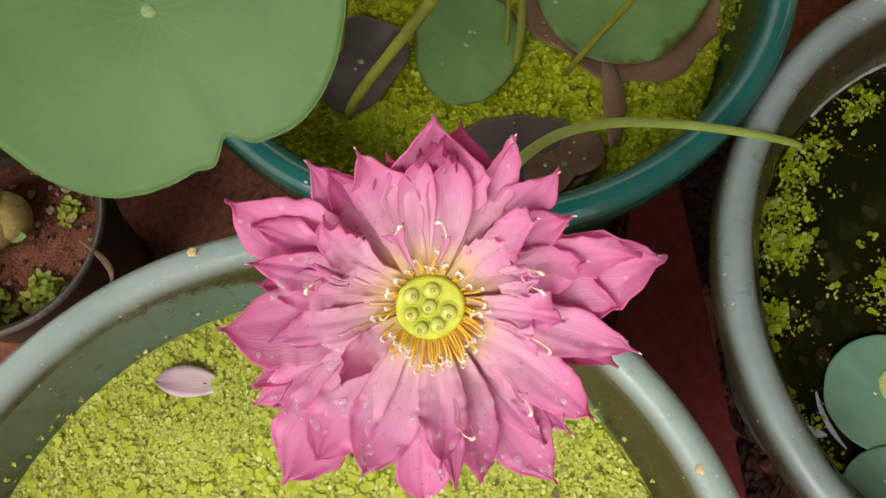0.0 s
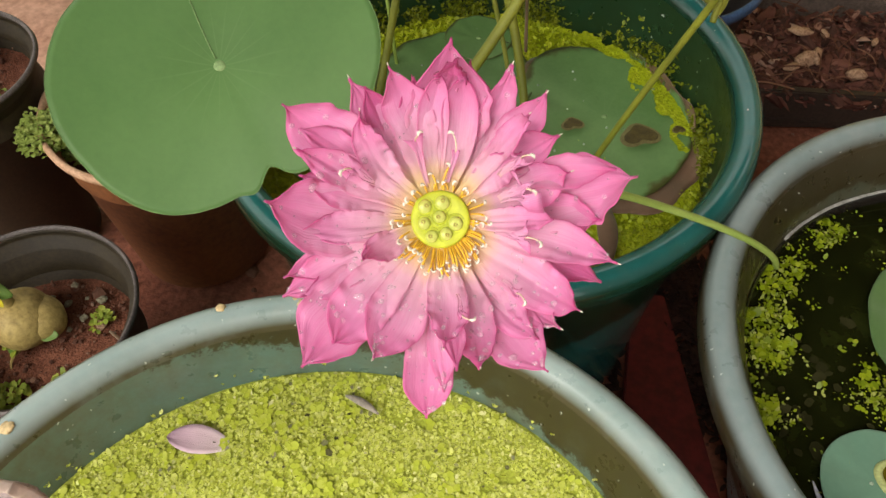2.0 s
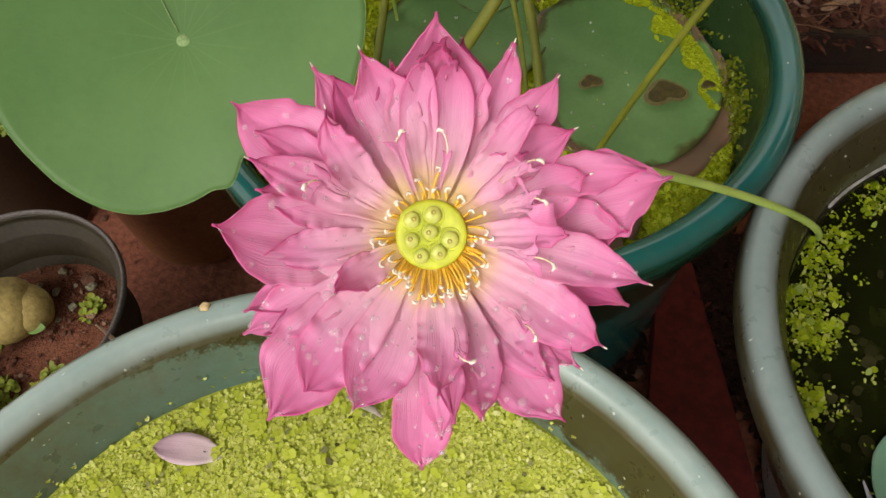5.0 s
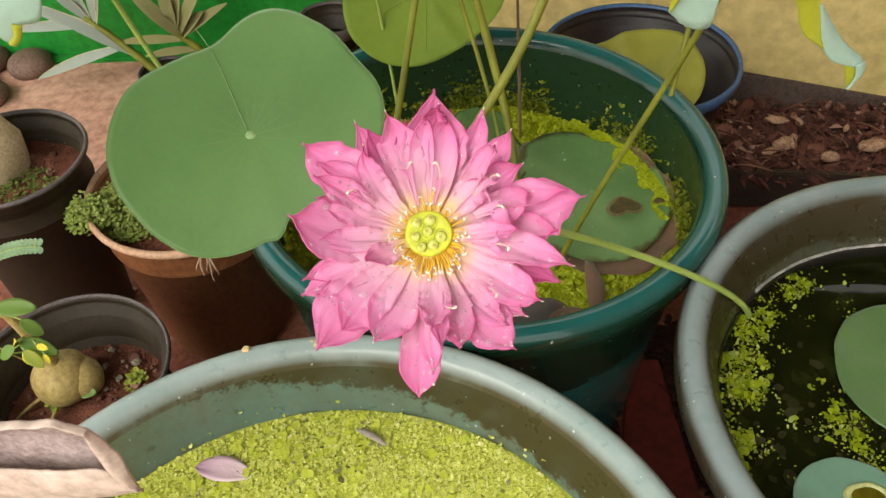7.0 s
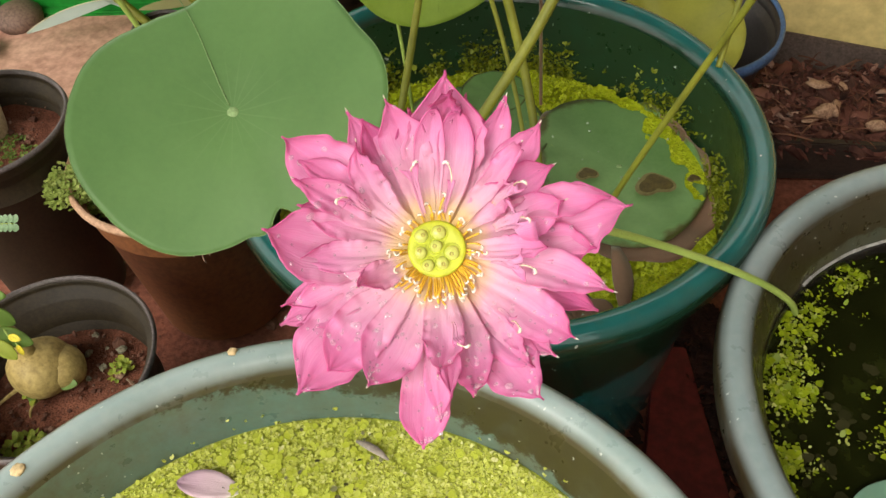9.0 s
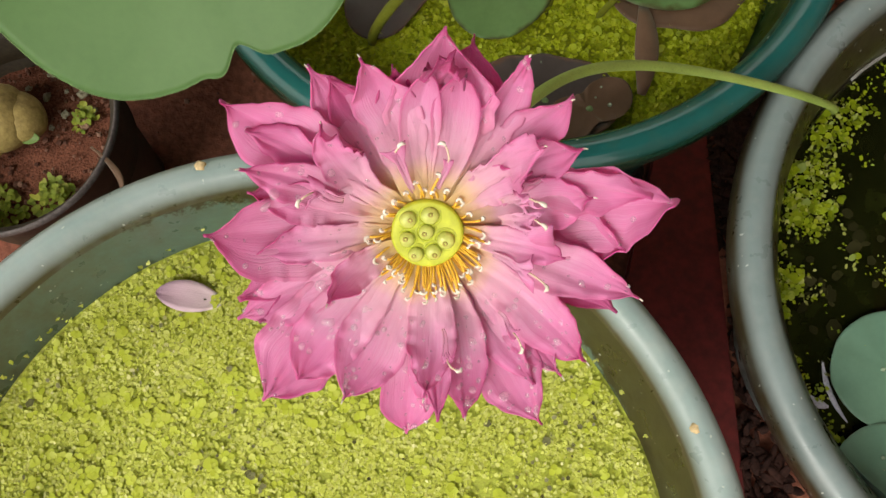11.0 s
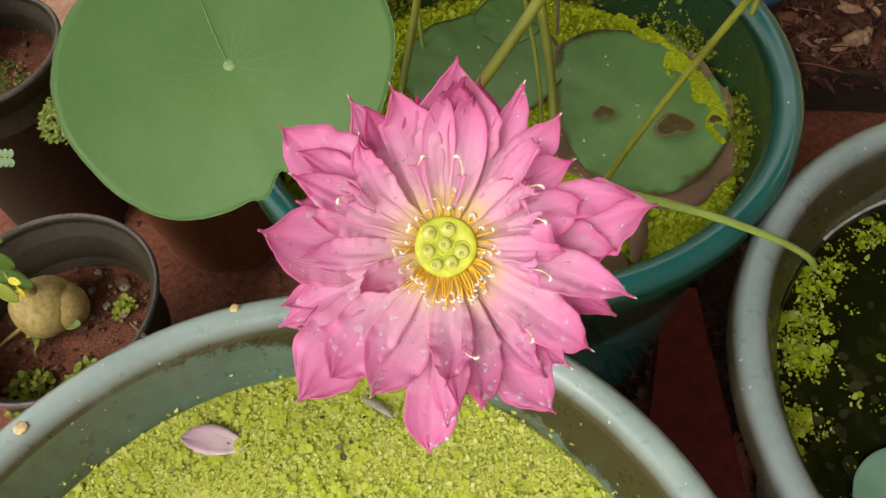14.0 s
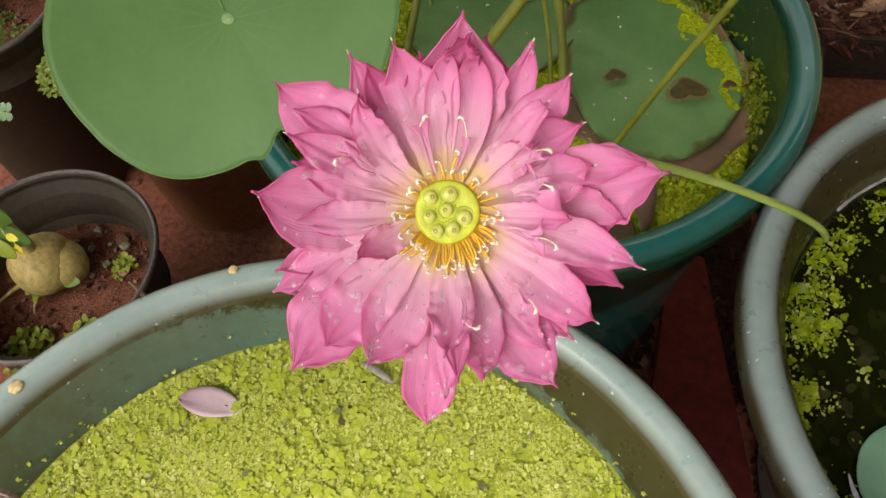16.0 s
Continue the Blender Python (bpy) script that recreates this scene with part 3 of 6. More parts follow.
def build_ground():
    verts, faces = [], []
    axis = [-60, -20, -8, -4, -2.5] + [-1.6 + 0.04 * i for i in range(81)] + [2.5, 4, 8, 20, 60]
    n = len(axis)
    for y in axis:
        for x in axis:
            flat = 1.0 if abs(x) < 2 and abs(y) < 2 else 0.0
            verts.append((x, y + 0.4, -0.008 + flat * ground_height(x, y)))
    for j in range(n - 1):
        for i in range(n - 1):
            faces.append((j * n + i, j * n + i + 1, (j + 1) * n + i + 1, (j + 1) * n + i))
    single("ground", mesh_of("ground", verts, faces, M_GROUND), "bare red-brown earth strewn with dust and crumbs", "ground", kind="structure")


build_ground()

# the cream board that closes the yard behind the pots
wall_turn = math.atan2(0.823 - 0.888, 0.650 - 0.463)
board = thing("wall_back", "cream-painted low board wall with scuffs", "wall", kind="structure")
part("board_face", block("board_face", 0.62, 0.865, 0.40, 1.30, 0.03, 0.70, M_CREAM, 0.004, wall_turn), board)
part("board_foot", block("board_foot", 0.62, 0.862, 0.030, 1.30, 0.04, 0.055, M_FOOT, 0.004, wall_turn), board, "grimy grey-brown foot rail")

# plain high eave and walls no view reaches, added to darken reflections and cut bounce
single("roof_eave", block("roof_eave", 0.0, 0.58, 2.25, 4.4, 2.94, 0.06, M_EAVE_DARK, 0.01), "unseen dark eave added to darken the water's reflection", "roof", kind="structure")
single("wall_side", block("wall_side", 1.35, -0.35, 1.10, 0.12, 2.3, 2.3, M_BRICK, 0.01), "unseen plain brick wall added to cut bounce light", "wall", kind="structure")
single("wall_far", block("wall_far", 0.0, 2.10, 0.60, 4.2, 0.12, 1.30, M_CREAM, 0.01), "unseen plain cream wall added behind everything", "wall", kind="structure")


# ---- tubs ----
def tub_profile(rim, wide, water, inner, taper=0.72):
    """Profile relative to the rim's top, from the outer foot up, over the rolled lip and down inside. wide: outer radius of the lip."""
    foot = wide * taper
    return [
        (0.0, -rim), (foot * 0.97, -rim), (foot, -rim + 0.006),
        (foot + 0.45 * (wide - 0.022 - foot), -rim * 0.55),
        (wide - 0.0185, -0.046), (wide - 0.013, -0.042), (wide - 0.0115, -0.034), (wide - 0.0045, -0.030), (wide - 0.001, -0.025),
        (wide - 0.0005, -0.012), (wide - 0.0025, -0.005), (wide - 0.007, -0.0008), (wide - 0.013, 0.0004), (wide - 0.0195, -0.002),
        (wide - 0.0235, -0.007), (wide - 0.0255, -0.014), (inner + 0.006, 0.5 * (water - rim)), (inner, water - rim - 0.004), (inner - 0.012, water - rim - 0.09),
        (foot - 0.01, -rim + 0.012), (0.0, -rim + 0.010)]


def build_tub(label, cx, cy, rim, wide, water, inner, material, inside, seed, tide=False, taper=0.72):
    t = thing("tub", label, "plastic tub", (cx, cy, rim), "lotus tubs")
    prof = tub_profile(rim, wide, water, inner, taper)
    part("tub_wall", lathe("tub_wall", prof[:5], material, 128, 0.0012, seed), t)
    part("tub_lip", lathe("tub_lip", prof[4:16], material, 128, 0.0012, seed), t, "rounded lip")
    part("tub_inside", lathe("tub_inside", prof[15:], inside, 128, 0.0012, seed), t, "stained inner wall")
    wet = [(inner + 0.0012, water - rim + 0.011), (inner - 0.0004, water - rim + 0.009), (inner - 0.0012, water - rim + 0.004), (inner - 0.0014, water - rim - 0.003)]
    if tide:
        part("tide_line", lathe("tide_line", wet, M_TIDE, 128, 0.0012, seed), t, "wet black tide line")
        # a pale arc at the far side paints the wet waterline's white highlight
        verts, faces = [], []
        for i in range(61):
            a = radians(58 + 1.3 * i)
            for r, z in ((inner + 0.0016, 0.0130), (inner + 0.0002, 0.0122), (inner - 0.0002, 0.0112)):
                k = 0.0005 * noise.noise((i * 0.35, z * 900, 2.0))
                verts.append(((r + k) * cos(a), (r + k) * sin(a), water - rim + z + k))
            if i:
                q = 3 * i
                faces += [(q - 3, q, q + 1, q - 2), (q - 2, q + 1, q + 2, q - 1)]
        part("scum_line", mesh_of("scum_line", verts, faces, M_WATERLINE_GLINT), t, "pale arc painting the wet waterline's highlight")
    return t


FRONT = (-0.0782, -0.0896, 0.3159, 0.2587, 0.258, 0.2225)
RIGHT = (0.408, 0.1325, 0.304, 0.2420, 0.235, 0.1990)
GREEN = (0.0150, 0.3935, 0.312, 0.2350, 0.2105, 0.2060)
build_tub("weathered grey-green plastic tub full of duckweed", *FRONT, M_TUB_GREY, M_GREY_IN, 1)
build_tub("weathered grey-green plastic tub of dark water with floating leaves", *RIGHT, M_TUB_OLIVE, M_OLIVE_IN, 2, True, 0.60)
build_tub("dark green plastic tub of algae with lotus stalks", *GREEN, M_TUB_GREEN, M_GREEN_IN, 3, False, 0.80)


def water_disc(name, cx, cy, z, radius, material, label):
    me = round_leaf(name, material, radius, rings=8, turns=96)
    ob = single(name, me, label, "water", kind="structure")
    ob.location = (cx, cy, z)


water_disc("water_front", FRONT[0], FRONT[1], FRONT[4] - 0.001, FRONT[5] + 0.0015, M_MAT_WATER, "green water hidden under a duckweed mat")
water_disc("water_right", RIGHT[0], RIGHT[1], RIGHT[4] - 0.001, RIGHT[5] + 0.0015, M_WATER, "dark still pond water")
water_disc("water_green", GREEN[0], GREEN[1], GREEN[4] - 0.001, GREEN[5] + 0.0015, M_MAT_ALGAE, "yellow-green algae mat on water")

# duckweed: fine grains with larger rosettes
def gaps_front(x, y, r, a):
    bare = noise.noise((x * 26, y * 26, 2.0)) + 0.6 * noise.noise((x * 90, y * 90, 5.0)) - 1.2 * max(-0.18, min(0.10, x + 0.03))
    return 1.0 if bare > -0.47 else 0.08


def coarse_front(x, y, r, a):
    return 1.0 if noise.noise((x * 17, y * 17, 7.0)) - 1.4 * max(-0.12, min(0.12, x + 0.04)) > 0.0 else 0.16


zf = FRONT[4]
MAT = 0.2200


def clovers(places, seed, leaf, count):
    """Rosettes: a few round leaves touching round each place."""
    rng = np.random.default_rng(seed)
    out = []
    for x, y, z in places:
        a0, k = rng.uniform(0, 2 * pi), int(rng.integers(2, count + 1))
        for i in range(k):
            a = a0 + 2 * pi * i / max(3, k) + rng.normal(0, 0.2)
            r = leaf * rng.uniform(0.85, 1.15)
            out.append((x + r * cos(a), y + r * sin(a), z + rng.uniform(0, 0.0008)))
    return out


def fine_front(x, y, r, a):
    return gaps_front(x, y, r, a) * (1.0 if coarse_front(x, y, r, a) < 0.5 else 0.75)


single("duckweed_mat", frond_field("duckweed_mat", M_WEED, disc_places(FRONT[0], FRONT[1], zf, MAT, 88000, 11, fine_front, 0.0016), 0.00128, 0.28, 21, 0.30, 6, 0.0012, 0.38), "dense mat of tiny yellow-green duckweed grains", "duckweed", kind="stuff")
single("duckweed_rosettes", frond_field("duckweed_rosettes", M_ROSETTE, clovers(disc_places(FRONT[0], FRONT[1], zf + 0.0019, MAT - 0.004, 850, 12, coarse_front, 0.0012), 61, 0.0020, 4), 0.0021, 0.22, 22, 0.12, 10, 0.0008, 0.8), "larger round duckweed leaves in clovers on the mat", "duckweed", kind="stuff")
single("weed_flecks", frond_field("weed_flecks", M_SCUM, disc_places(FRONT[0], FRONT[1], zf + 0.0026, MAT - 0.003, 420, 13, lambda x, y, r, a: 1.0 if noise.noise((x * 20, y * 20, 4.0)) > 0.1 else 0.1), 0.0013, 0.4, 23, 0.5, 5), "dark dead flecks among duckweed", "duckweed", kind="stuff")
single("pale_weed", frond_field("pale_weed", M_WEED_PALE, disc_places(FRONT[0], FRONT[1], zf + 0.0024, MAT, 1500, 18, lambda x, y, r, a: 1.0 if r > 0.214 or noise.noise((x * 24, y * 24, 9.0)) > 0.12 else 0.12), 0.0011, 0.3, 28, 0.5, 6, 0.0014, 0.4), "bleached pale duckweed grains", "duckweed", kind="stuff")

def clusters(places, seed, spread, count):
    rng = np.random.default_rng(seed)
    return [(x + rng.normal(0, spread), y + rng.normal(0, spread), z) for x, y, z in places for _ in range(count)]


zg = GREEN[4]


PADS = ((0.136, 0.440, 0.080, 0.104), (-0.012, 0.487, 0.080, 0.077), (0.012, 0.352, 0.043, 0.052), (0.053, 0.252, 0.054, 0.037), (-0.073, 0.338, 0.034, 0.042), (0.012, 0.552, 0.035, 0.035))


def algae_keep(x, y, r, a):
    if any(((x - px) / rx) ** 2 + ((y - py) / ry) ** 2 < 0.88 + 0.25 * noise.noise((x * 50, y * 50, 8.0)) for px, py, rx, ry in PADS):
        return 0.004
    return 1.0 if noise.noise((x * 18, y * 18, 3.0)) + 0.5 * noise.noise((x * 95, y * 95, 6.0)) > -0.22 else 0.2


single("algae_weed", frond_field("algae_weed", M_WEED_DARK, disc_places(GREEN[0], GREEN[1], zg, 0.2040, 44000, 14, algae_keep, 0.0045), 0.00135, 0.34, 24, 0.5, 7, 0.003), "lumpy bright algae and duckweed in the tub", "duckweed", kind="stuff")


def wall_weed(x, y, r, a):
    """Weed that clings up the wet wall at the far side."""
    return 1.0 if noise.noise((6 * cos(a), 6 * sin(a), 1.0)) > -0.1 else 0.1


def cling(count, seed):
    rng = np.random.default_rng(seed)
    out = []
    while len(out) < count:
        a = rng.uniform(-0.3, 2.6)
        up = abs(rng.normal(0, 0.018))
        if wall_weed(0, 0, 0, a) > rng.uniform():
            r = GREEN[5] - 0.0015 + up * 0.11
            out.append((GREEN[0] + r * cos(a), GREEN[1] + r * sin(a), zg + up))
    return out


single("clinging_weed", frond_field("clinging_weed", M_CLING, clusters(cling(1700, 15), 5, 0.0024, 5), 0.0012, 0.35, 25, 0.6, 6), "weed stranded on the tub wall above the water", "duckweed", kind="stuff")

zr = RIGHT[4]


def right_keep(x, y, r, a):
    edge = RIGHT[5] - r
    deg = math.degrees(a) % 360
    band = 0.0
    for top, wide in ((118, 0.0), (135, 0.022), (150, 0.036), (172, 0.040), (186, 0.026), (222, 0.013)):
        if deg < top:
            band = wide
            break
    band *= 0.85 + 0.8 * noise.noise((x * 30, y * 30, 5.0))
    if math.hypot(x - 0.306, y - 0.136) < 0.021 * (1 + noise.noise((x * 60, y * 60, 3.0))) or math.hypot(x - 0.320, y - 0.112) < 0.012:
        return 0.40
    if edge < band:
        return 1.0 if noise.noise((x * 70, y * 70, 1.0)) > -0.12 else 0.06
    return 0.05 if noise.noise((x * 30, y * 30, 8.0)) > 0.16 and deg < 230 else 0.001


single("edge_flecks", frond_field("edge_flecks", M_FLECK, clusters(disc_places(RIGHT[0], RIGHT[1], zr, 0.198, 150, 17, right_keep), 8, 0.0040, 4), 0.0013, 0.35, 27, 0.5, 5, 0.002, 0.4), "tiny pale weed flecks on dark water", "duckweed", kind="stuff")
single("edge_duckweed", frond_field("edge_duckweed", M_WEED_BRIGHT, clovers(disc_places(RIGHT[0], RIGHT[1], zr + 0.0008, 0.197, 190, 16, right_keep), 3, 0.0021, 3), 0.0020, 0.24, 26, 0.32, 10, 0.002, 0.8), "bright green duckweed clovers at the water's edge", "duckweed", kind="stuff")
single("edge_grains", frond_field("edge_grains", M_WEED_BRIGHT, clusters(disc_places(RIGHT[0], RIGHT[1], zr, 0.197, 420, 20, right_keep), 9, 0.0040, 4), 0.0012, 0.3, 30, 0.4, 6, 0.001, 0.4), "small green duckweed grains at the water's edge", "duckweed", kind="stuff")
single("sunken_leaves", frond_field("sunken_leaves", M_SUNKEN, disc_places(RIGHT[0], RIGHT[1], zr - 0.0007, 0.180, 90, 38, lambda x, y, r, a: 1.0 if x < 0.35 and y < 0.225 else 0.0), 0.0042, 0.4, 39, 0.0, 8, 0.0001, 0.5), "drowned dark leaves just under the water", "debris", kind="stuff")
# pale arcs that paint the sky's reflection in the meniscus by the leaves
SKY_ARCS = []
for cp, wide in (([(0.2225, 0.066, 0), (0.2270, 0.050, 0), (0.2370, 0.032, 0)], 0.0009), ([(0.2450, 0.072, 0), (0.2455, 0.052, 0), (0.2600, 0.034, 0)], 0.0020), ([(0.2310, 0.050, 0), (0.2400, 0.044, 0), (0.2480, 0.043, 0)], 0.0034)):
    line = [p + Vector((0, 0, zr + 0.0012)) for p in bezier(cp, 16)]
    SKY_ARCS.append(tube_data(line, [wide * (0.25 + 0.75 * sin(pi * i / 15)) * (1 + 0.4 * noise.noise((i * 0.7, wide * 900, 1.0))) for i in range(16)], 8))
verts, faces = joined(SKY_ARCS)
for v in verts:
    v.z = zr + 0.0012 + 0.3 * (v.z - zr - 0.0012)
single("water_film", mesh_of("water_film", verts, faces, M_SKY_GLINT), "pale lilac arcs painting the sky's reflection between floating leaves", "scum", kind="stuff")


# ---- lotus leaves in the tubs ----
def floating(label, x, y, z, radius, material, harmonics=(), dish=0.0, ripple=0.003, holes=(), tilt=(0, 0), rot=(), beads=3, group="floating leaves"):
    def shape(px, py, r, a, q):
        return dish * q * q + tilt[0] * px + tilt[1] * py
    t = thing("lotus_leaf", label, "leaf", (x, y, z), group)
    me = round_leaf("leaf_blade", material, radius, harmonics, shape, 22, 110, ripple, holes)
    tub = GREEN if y > 0.21 and x < 0.24 else RIGHT
    for v in me.vertices:
        dx, dy = x + v.co.x - tub[0], y + v.co.y - tub[1]
        over = math.hypot(dx, dy) - (tub[5] - 0.003)
        if over > 0:
            k = (tub[5] - 0.003 + 0.1 * over) / math.hypot(dx, dy)
            v.co.x, v.co.y, v.co.z = tub[0] + dx * k - x, tub[1] + dy * k - y, v.co.z + 0.9 * over
    ob = part("leaf_blade", me, t)
    thicken(ob, 0.0006)
    part("leaf_navel", lathe("leaf_navel", [(0.0, 0.0012), (0.0014, 0.0011), (0.0024, 0.0005), (0.0030, -0.0012)], M_NAVEL, 12, 0.08, 3), t, "pale leaf centre")
    rng = random.Random(int(x * 9000 + y * 700))
    lumps = []
    for _ in range(beads):
        a, r = rng.uniform(0, 2 * pi), radius * rng.uniform(0.15, 0.85)
        lumps.append(blob_data((r * cos(a), r * sin(a), dish * (r / radius) ** 2 + 0.0026), 0.0011 * math.exp(rng.gauss(0, 0.45)), 0.5, rng.randrange(999), 0.1, 5, 9))
    part("dew", mesh_of("dew", *joined(lumps), M_DEW), t, "clear water beads")["kind"] = "stuff"
    for rx, ry, rr in rot:
        rim = part("rot_spot", round_leaf("rot_spot", M_ROT, rr, ((0, 0), (0.15 * rr, 0.1 * rr), (0.1 * rr, -0.12 * rr)), None, 5, 30, 0.0006), t, "brown rotted patch", (rx, ry, dish + 0.0028))
        part("rot_hole", round_leaf("rot_hole", M_ROT_DARK, rr * 0.78, ((0, 0), (0.15 * rr, 0.1 * rr), (0.1 * rr, -0.14 * rr)), None, 4, 26, 0.0004), rim, "dark rotten hole", (0.04 * rr, 0.04 * rr, 0.0007))
    return t


floating("broad green floating lotus leaf with rotted holes", 0.136, 0.440, zg + 0.0070, 0.0925, M_LEAF_FLOAT, ((0.001, 0.0), (-0.0125, -0.004), (0.003, 0.002), (0, 0), (0.001, -0.0015), (0.0012, 0.001), (0, 0.001), (-0.001, 0.0006)), 0.002, 0.003, ((0.062, 0.066, 0.016), (0.056, 0.050, 0.011), (0.070, 0.040, 0.007)), rot=((0.030, -0.0290, 0.0165), (-0.033, -0.016, 0.0095), (0.068, -0.020, 0.0055)), beads=11)
floating("brown rotting lotus leaf under a green one", 0.140, 0.428, zg + 0.0045, 0.099, M_LEAF_BROWN, ((0.0, 0.0), (-0.010, -0.004), (0.003, 0.002), (-0.002, 0.003), (0.002, -0.002), (0.0015, 0.002), (-0.001, 0.0015), (0.0015, 0), (0, 0.0015), (0.001, 0.001), (0.001, -0.001)), 0.002, 0.006)
floating("green floating lotus leaf with water drops", -0.012, 0.487, zg + 0.0065, 0.078, M_LEAF_FLOAT, ((0.0, 0.0), (0.003, 0.002)), 0.002, 0.004)
floating("small green floating lotus leaf", 0.012, 0.552, zg + 0.0090, 0.036, M_LEAF_FLOAT, (), 0.001, 0.002)
floating("green floating lotus leaf with a yellow edge", 0.012, 0.352, zg + 0.0085, 0.0485, M_LEAF_FLOAT, ((0, 0), (-0.005, 0.0), (0.002, 0.001)), 0.001, 0.003)
floating("sunken purple-brown rotting lotus leaf", 0.053, 0.252, zg + 0.0065, 0.046, M_LEAF_DEAD, ((0, 0), (0.009, 0.0), (0, 0.002), (0.002, 0.0)), 0.001, 0.004)
floating("sunken grey-brown rotting lotus leaf", -0.073, 0.338, zg + 0.0065, 0.039, M_LEAF_DEAD, ((0, 0), (-0.005, 0.003), (0.003, 0.002)), 0.001, 0.004)
floating("brown torn dead leaf in algae", 0.086, 0.247, zg + 0.0090, 0.024, M_LEAF_BROWN, ((0, 0), (0.004, 0.010)), 0.001, 0.003)
floating("green lotus leaf lying on dark water", 0.385, 0.192, zr + 0.003, 0.071, M_LEAF_POND, ((0.0, 0.0), (0.001, 0.001), (0.002, -0.001)), 0.002, 0.003)
bowl_leaf = floating("blue-green lotus leaf holding a pool of water", 0.290, 0.070, zr + 0.004, 0.0405, M_LEAF_BLUE, ((0, 0), (0.001, 0.001)), 0.001, 0.002)
part("pool_rim", lathe("pool_rim", [(0.0170, 0.0004), (0.0160, 0.0024), (0.0145, 0.0032), (0.0128, 0.0026), (0.0118, 0.0014)], plain("pale_yellow_green", (0.34, 0.38, 0.15), 0.4), 36, 0.06, 8), bowl_leaf, "pale yellow-green ring round a pool", (0.014, 0.004, 0.0))
part("pool_water", lathe("pool_water", [(0.0, 0.0016), (0.0125, 0.0017)], water_material("pool_water", (0.10, 0.085, 0.006)), 36, 0.06, 8), bowl_leaf, "amber water pool", (0.014, 0.004, 0.0))
floating("blue-green lotus leaf by the tub wall", 0.285, -0.003, zr + 0.005, 0.0385, M_LEAF_BLUE, (), 0.001, 0.002)


def strip_leaf(name, label, points, widths, material, lift=0.2):
    """A dead strip or sheath, bent along a line."""
    verts, faces = [], []
    for i, (p, w) in enumerate(zip(points, widths)):
        d = (points[min(i + 1, len(points) - 1)] - points[max(i - 1, 0)]).normalized()
        side = d.cross(Vector((0, 0, 1))).normalized()
        verts += [p - side * w + Vector((0, 0, lift * w)), p, p + side * w + Vector((0, 0, lift * w))]
    for i in range(len(points) - 1):
        for k in (0, 1):
            faces.append((3 * i + k, 3 * i + k + 1, 3 * i + k + 4, 3 * i + k + 3))
    ob = single(name, mesh_of(name, verts, faces, material), label, "debris")
    return thicken(ob, 0.001, 0.0)


strip_leaf("leaf_scrap", "dark red-brown rotten leaf scrap", bezier([(0.123, 0.336, zg + 0.007), (0.130, 0.30, zg + 0.008), (0.124, 0.262, zg + 0.007)], 10), [0.003 + 0.006 * sin(pi * i / 9) for i in range(10)], M_LEAF_BROWN)
strip_leaf("leaf_scrap", "grey dried leaf scrap on duckweed", bezier([(-0.077, 0.111, zf + 0.006), (-0.065, 0.107, zf + 0.008), (-0.053, 0.098, zf + 0.006)], 8), [0.0006 + 0.0022 * sin(pi * i / 7) for i in range(8)], M_SCRAP)


def rim_weed(x, y, r, a):
    """Weed and rot caught between the broad leaf and the tub's wall, and in the leaf's hole."""
    near = math.hypot(x - 0.194, y - 0.500) < 0.030 * (1 + 0.5 * noise.noise((x * 80, y * 80, 2.0)))
    edge = r > 0.186 + 0.012 * noise.noise((x * 40, y * 40, 6.0)) and -0.9 < a < 1.0 and noise.noise((x * 36, y * 36, 9.0)) > -0.15
    return 1.0 if near or edge else 0.0


single("caught_weed", frond_field("caught_weed", M_WEED_DARK, disc_places(GREEN[0], GREEN[1], zg + 0.0095, 0.2030, 3000, 19, rim_weed, 0.0008), 0.0014, 0.3, 29, 0.22, 6, 0.001), "yellow-green weed caught round a leaf", "duckweed", kind="stuff")


def stranded(count, seed):
    """Scraps of weed left on the front tub's inner wall above the mat."""
    rng = np.random.default_rng(seed)
    out = []
    for _ in range(count):
        a, up = rng.uniform(-0.4, 3.6), min(0.030, abs(rng.normal(0, 0.008)))
        r = FRONT[5] + 0.0005 + up * 0.16
        out.append((FRONT[0] + r * cos(a), FRONT[1] + r * sin(a), zf + up))
    return out


single("stranded_weed", frond_field("stranded_weed", M_WEED, clusters(stranded(52, 41), 42, 0.0010, 3), 0.0012, 0.3, 43, 0.5, 7, 0.001, 0.6), "duckweed scraps stuck on the tub wall", "duckweed", kind="stuff")


# ---- the lotus flower ----
AXIS = Vector((0.08, -0.565, 0.82)).normalized()
ACROSS = (Vector((1, 0, 0)) - AXIS * AXIS.x).normalized()
UPWARD = AXIS.cross(ACROSS)
HEART = Vector((-0.0075, 0.062, 0.525))
FLOWER_POSE = Matrix.Translation(HEART) @ Matrix((ACROSS, UPWARD, AXIS)).transposed().to_4x4()
flower = thing("lotus_flower", "open pink lotus flower with crowded petals and yellow-green pod", "flower")
flower.matrix_world = FLOWER_POSE
drops = []


def polar(az, r, h):
    a = radians(az)
    return Vector((r * cos(a), r * sin(a), h)) * 0.001


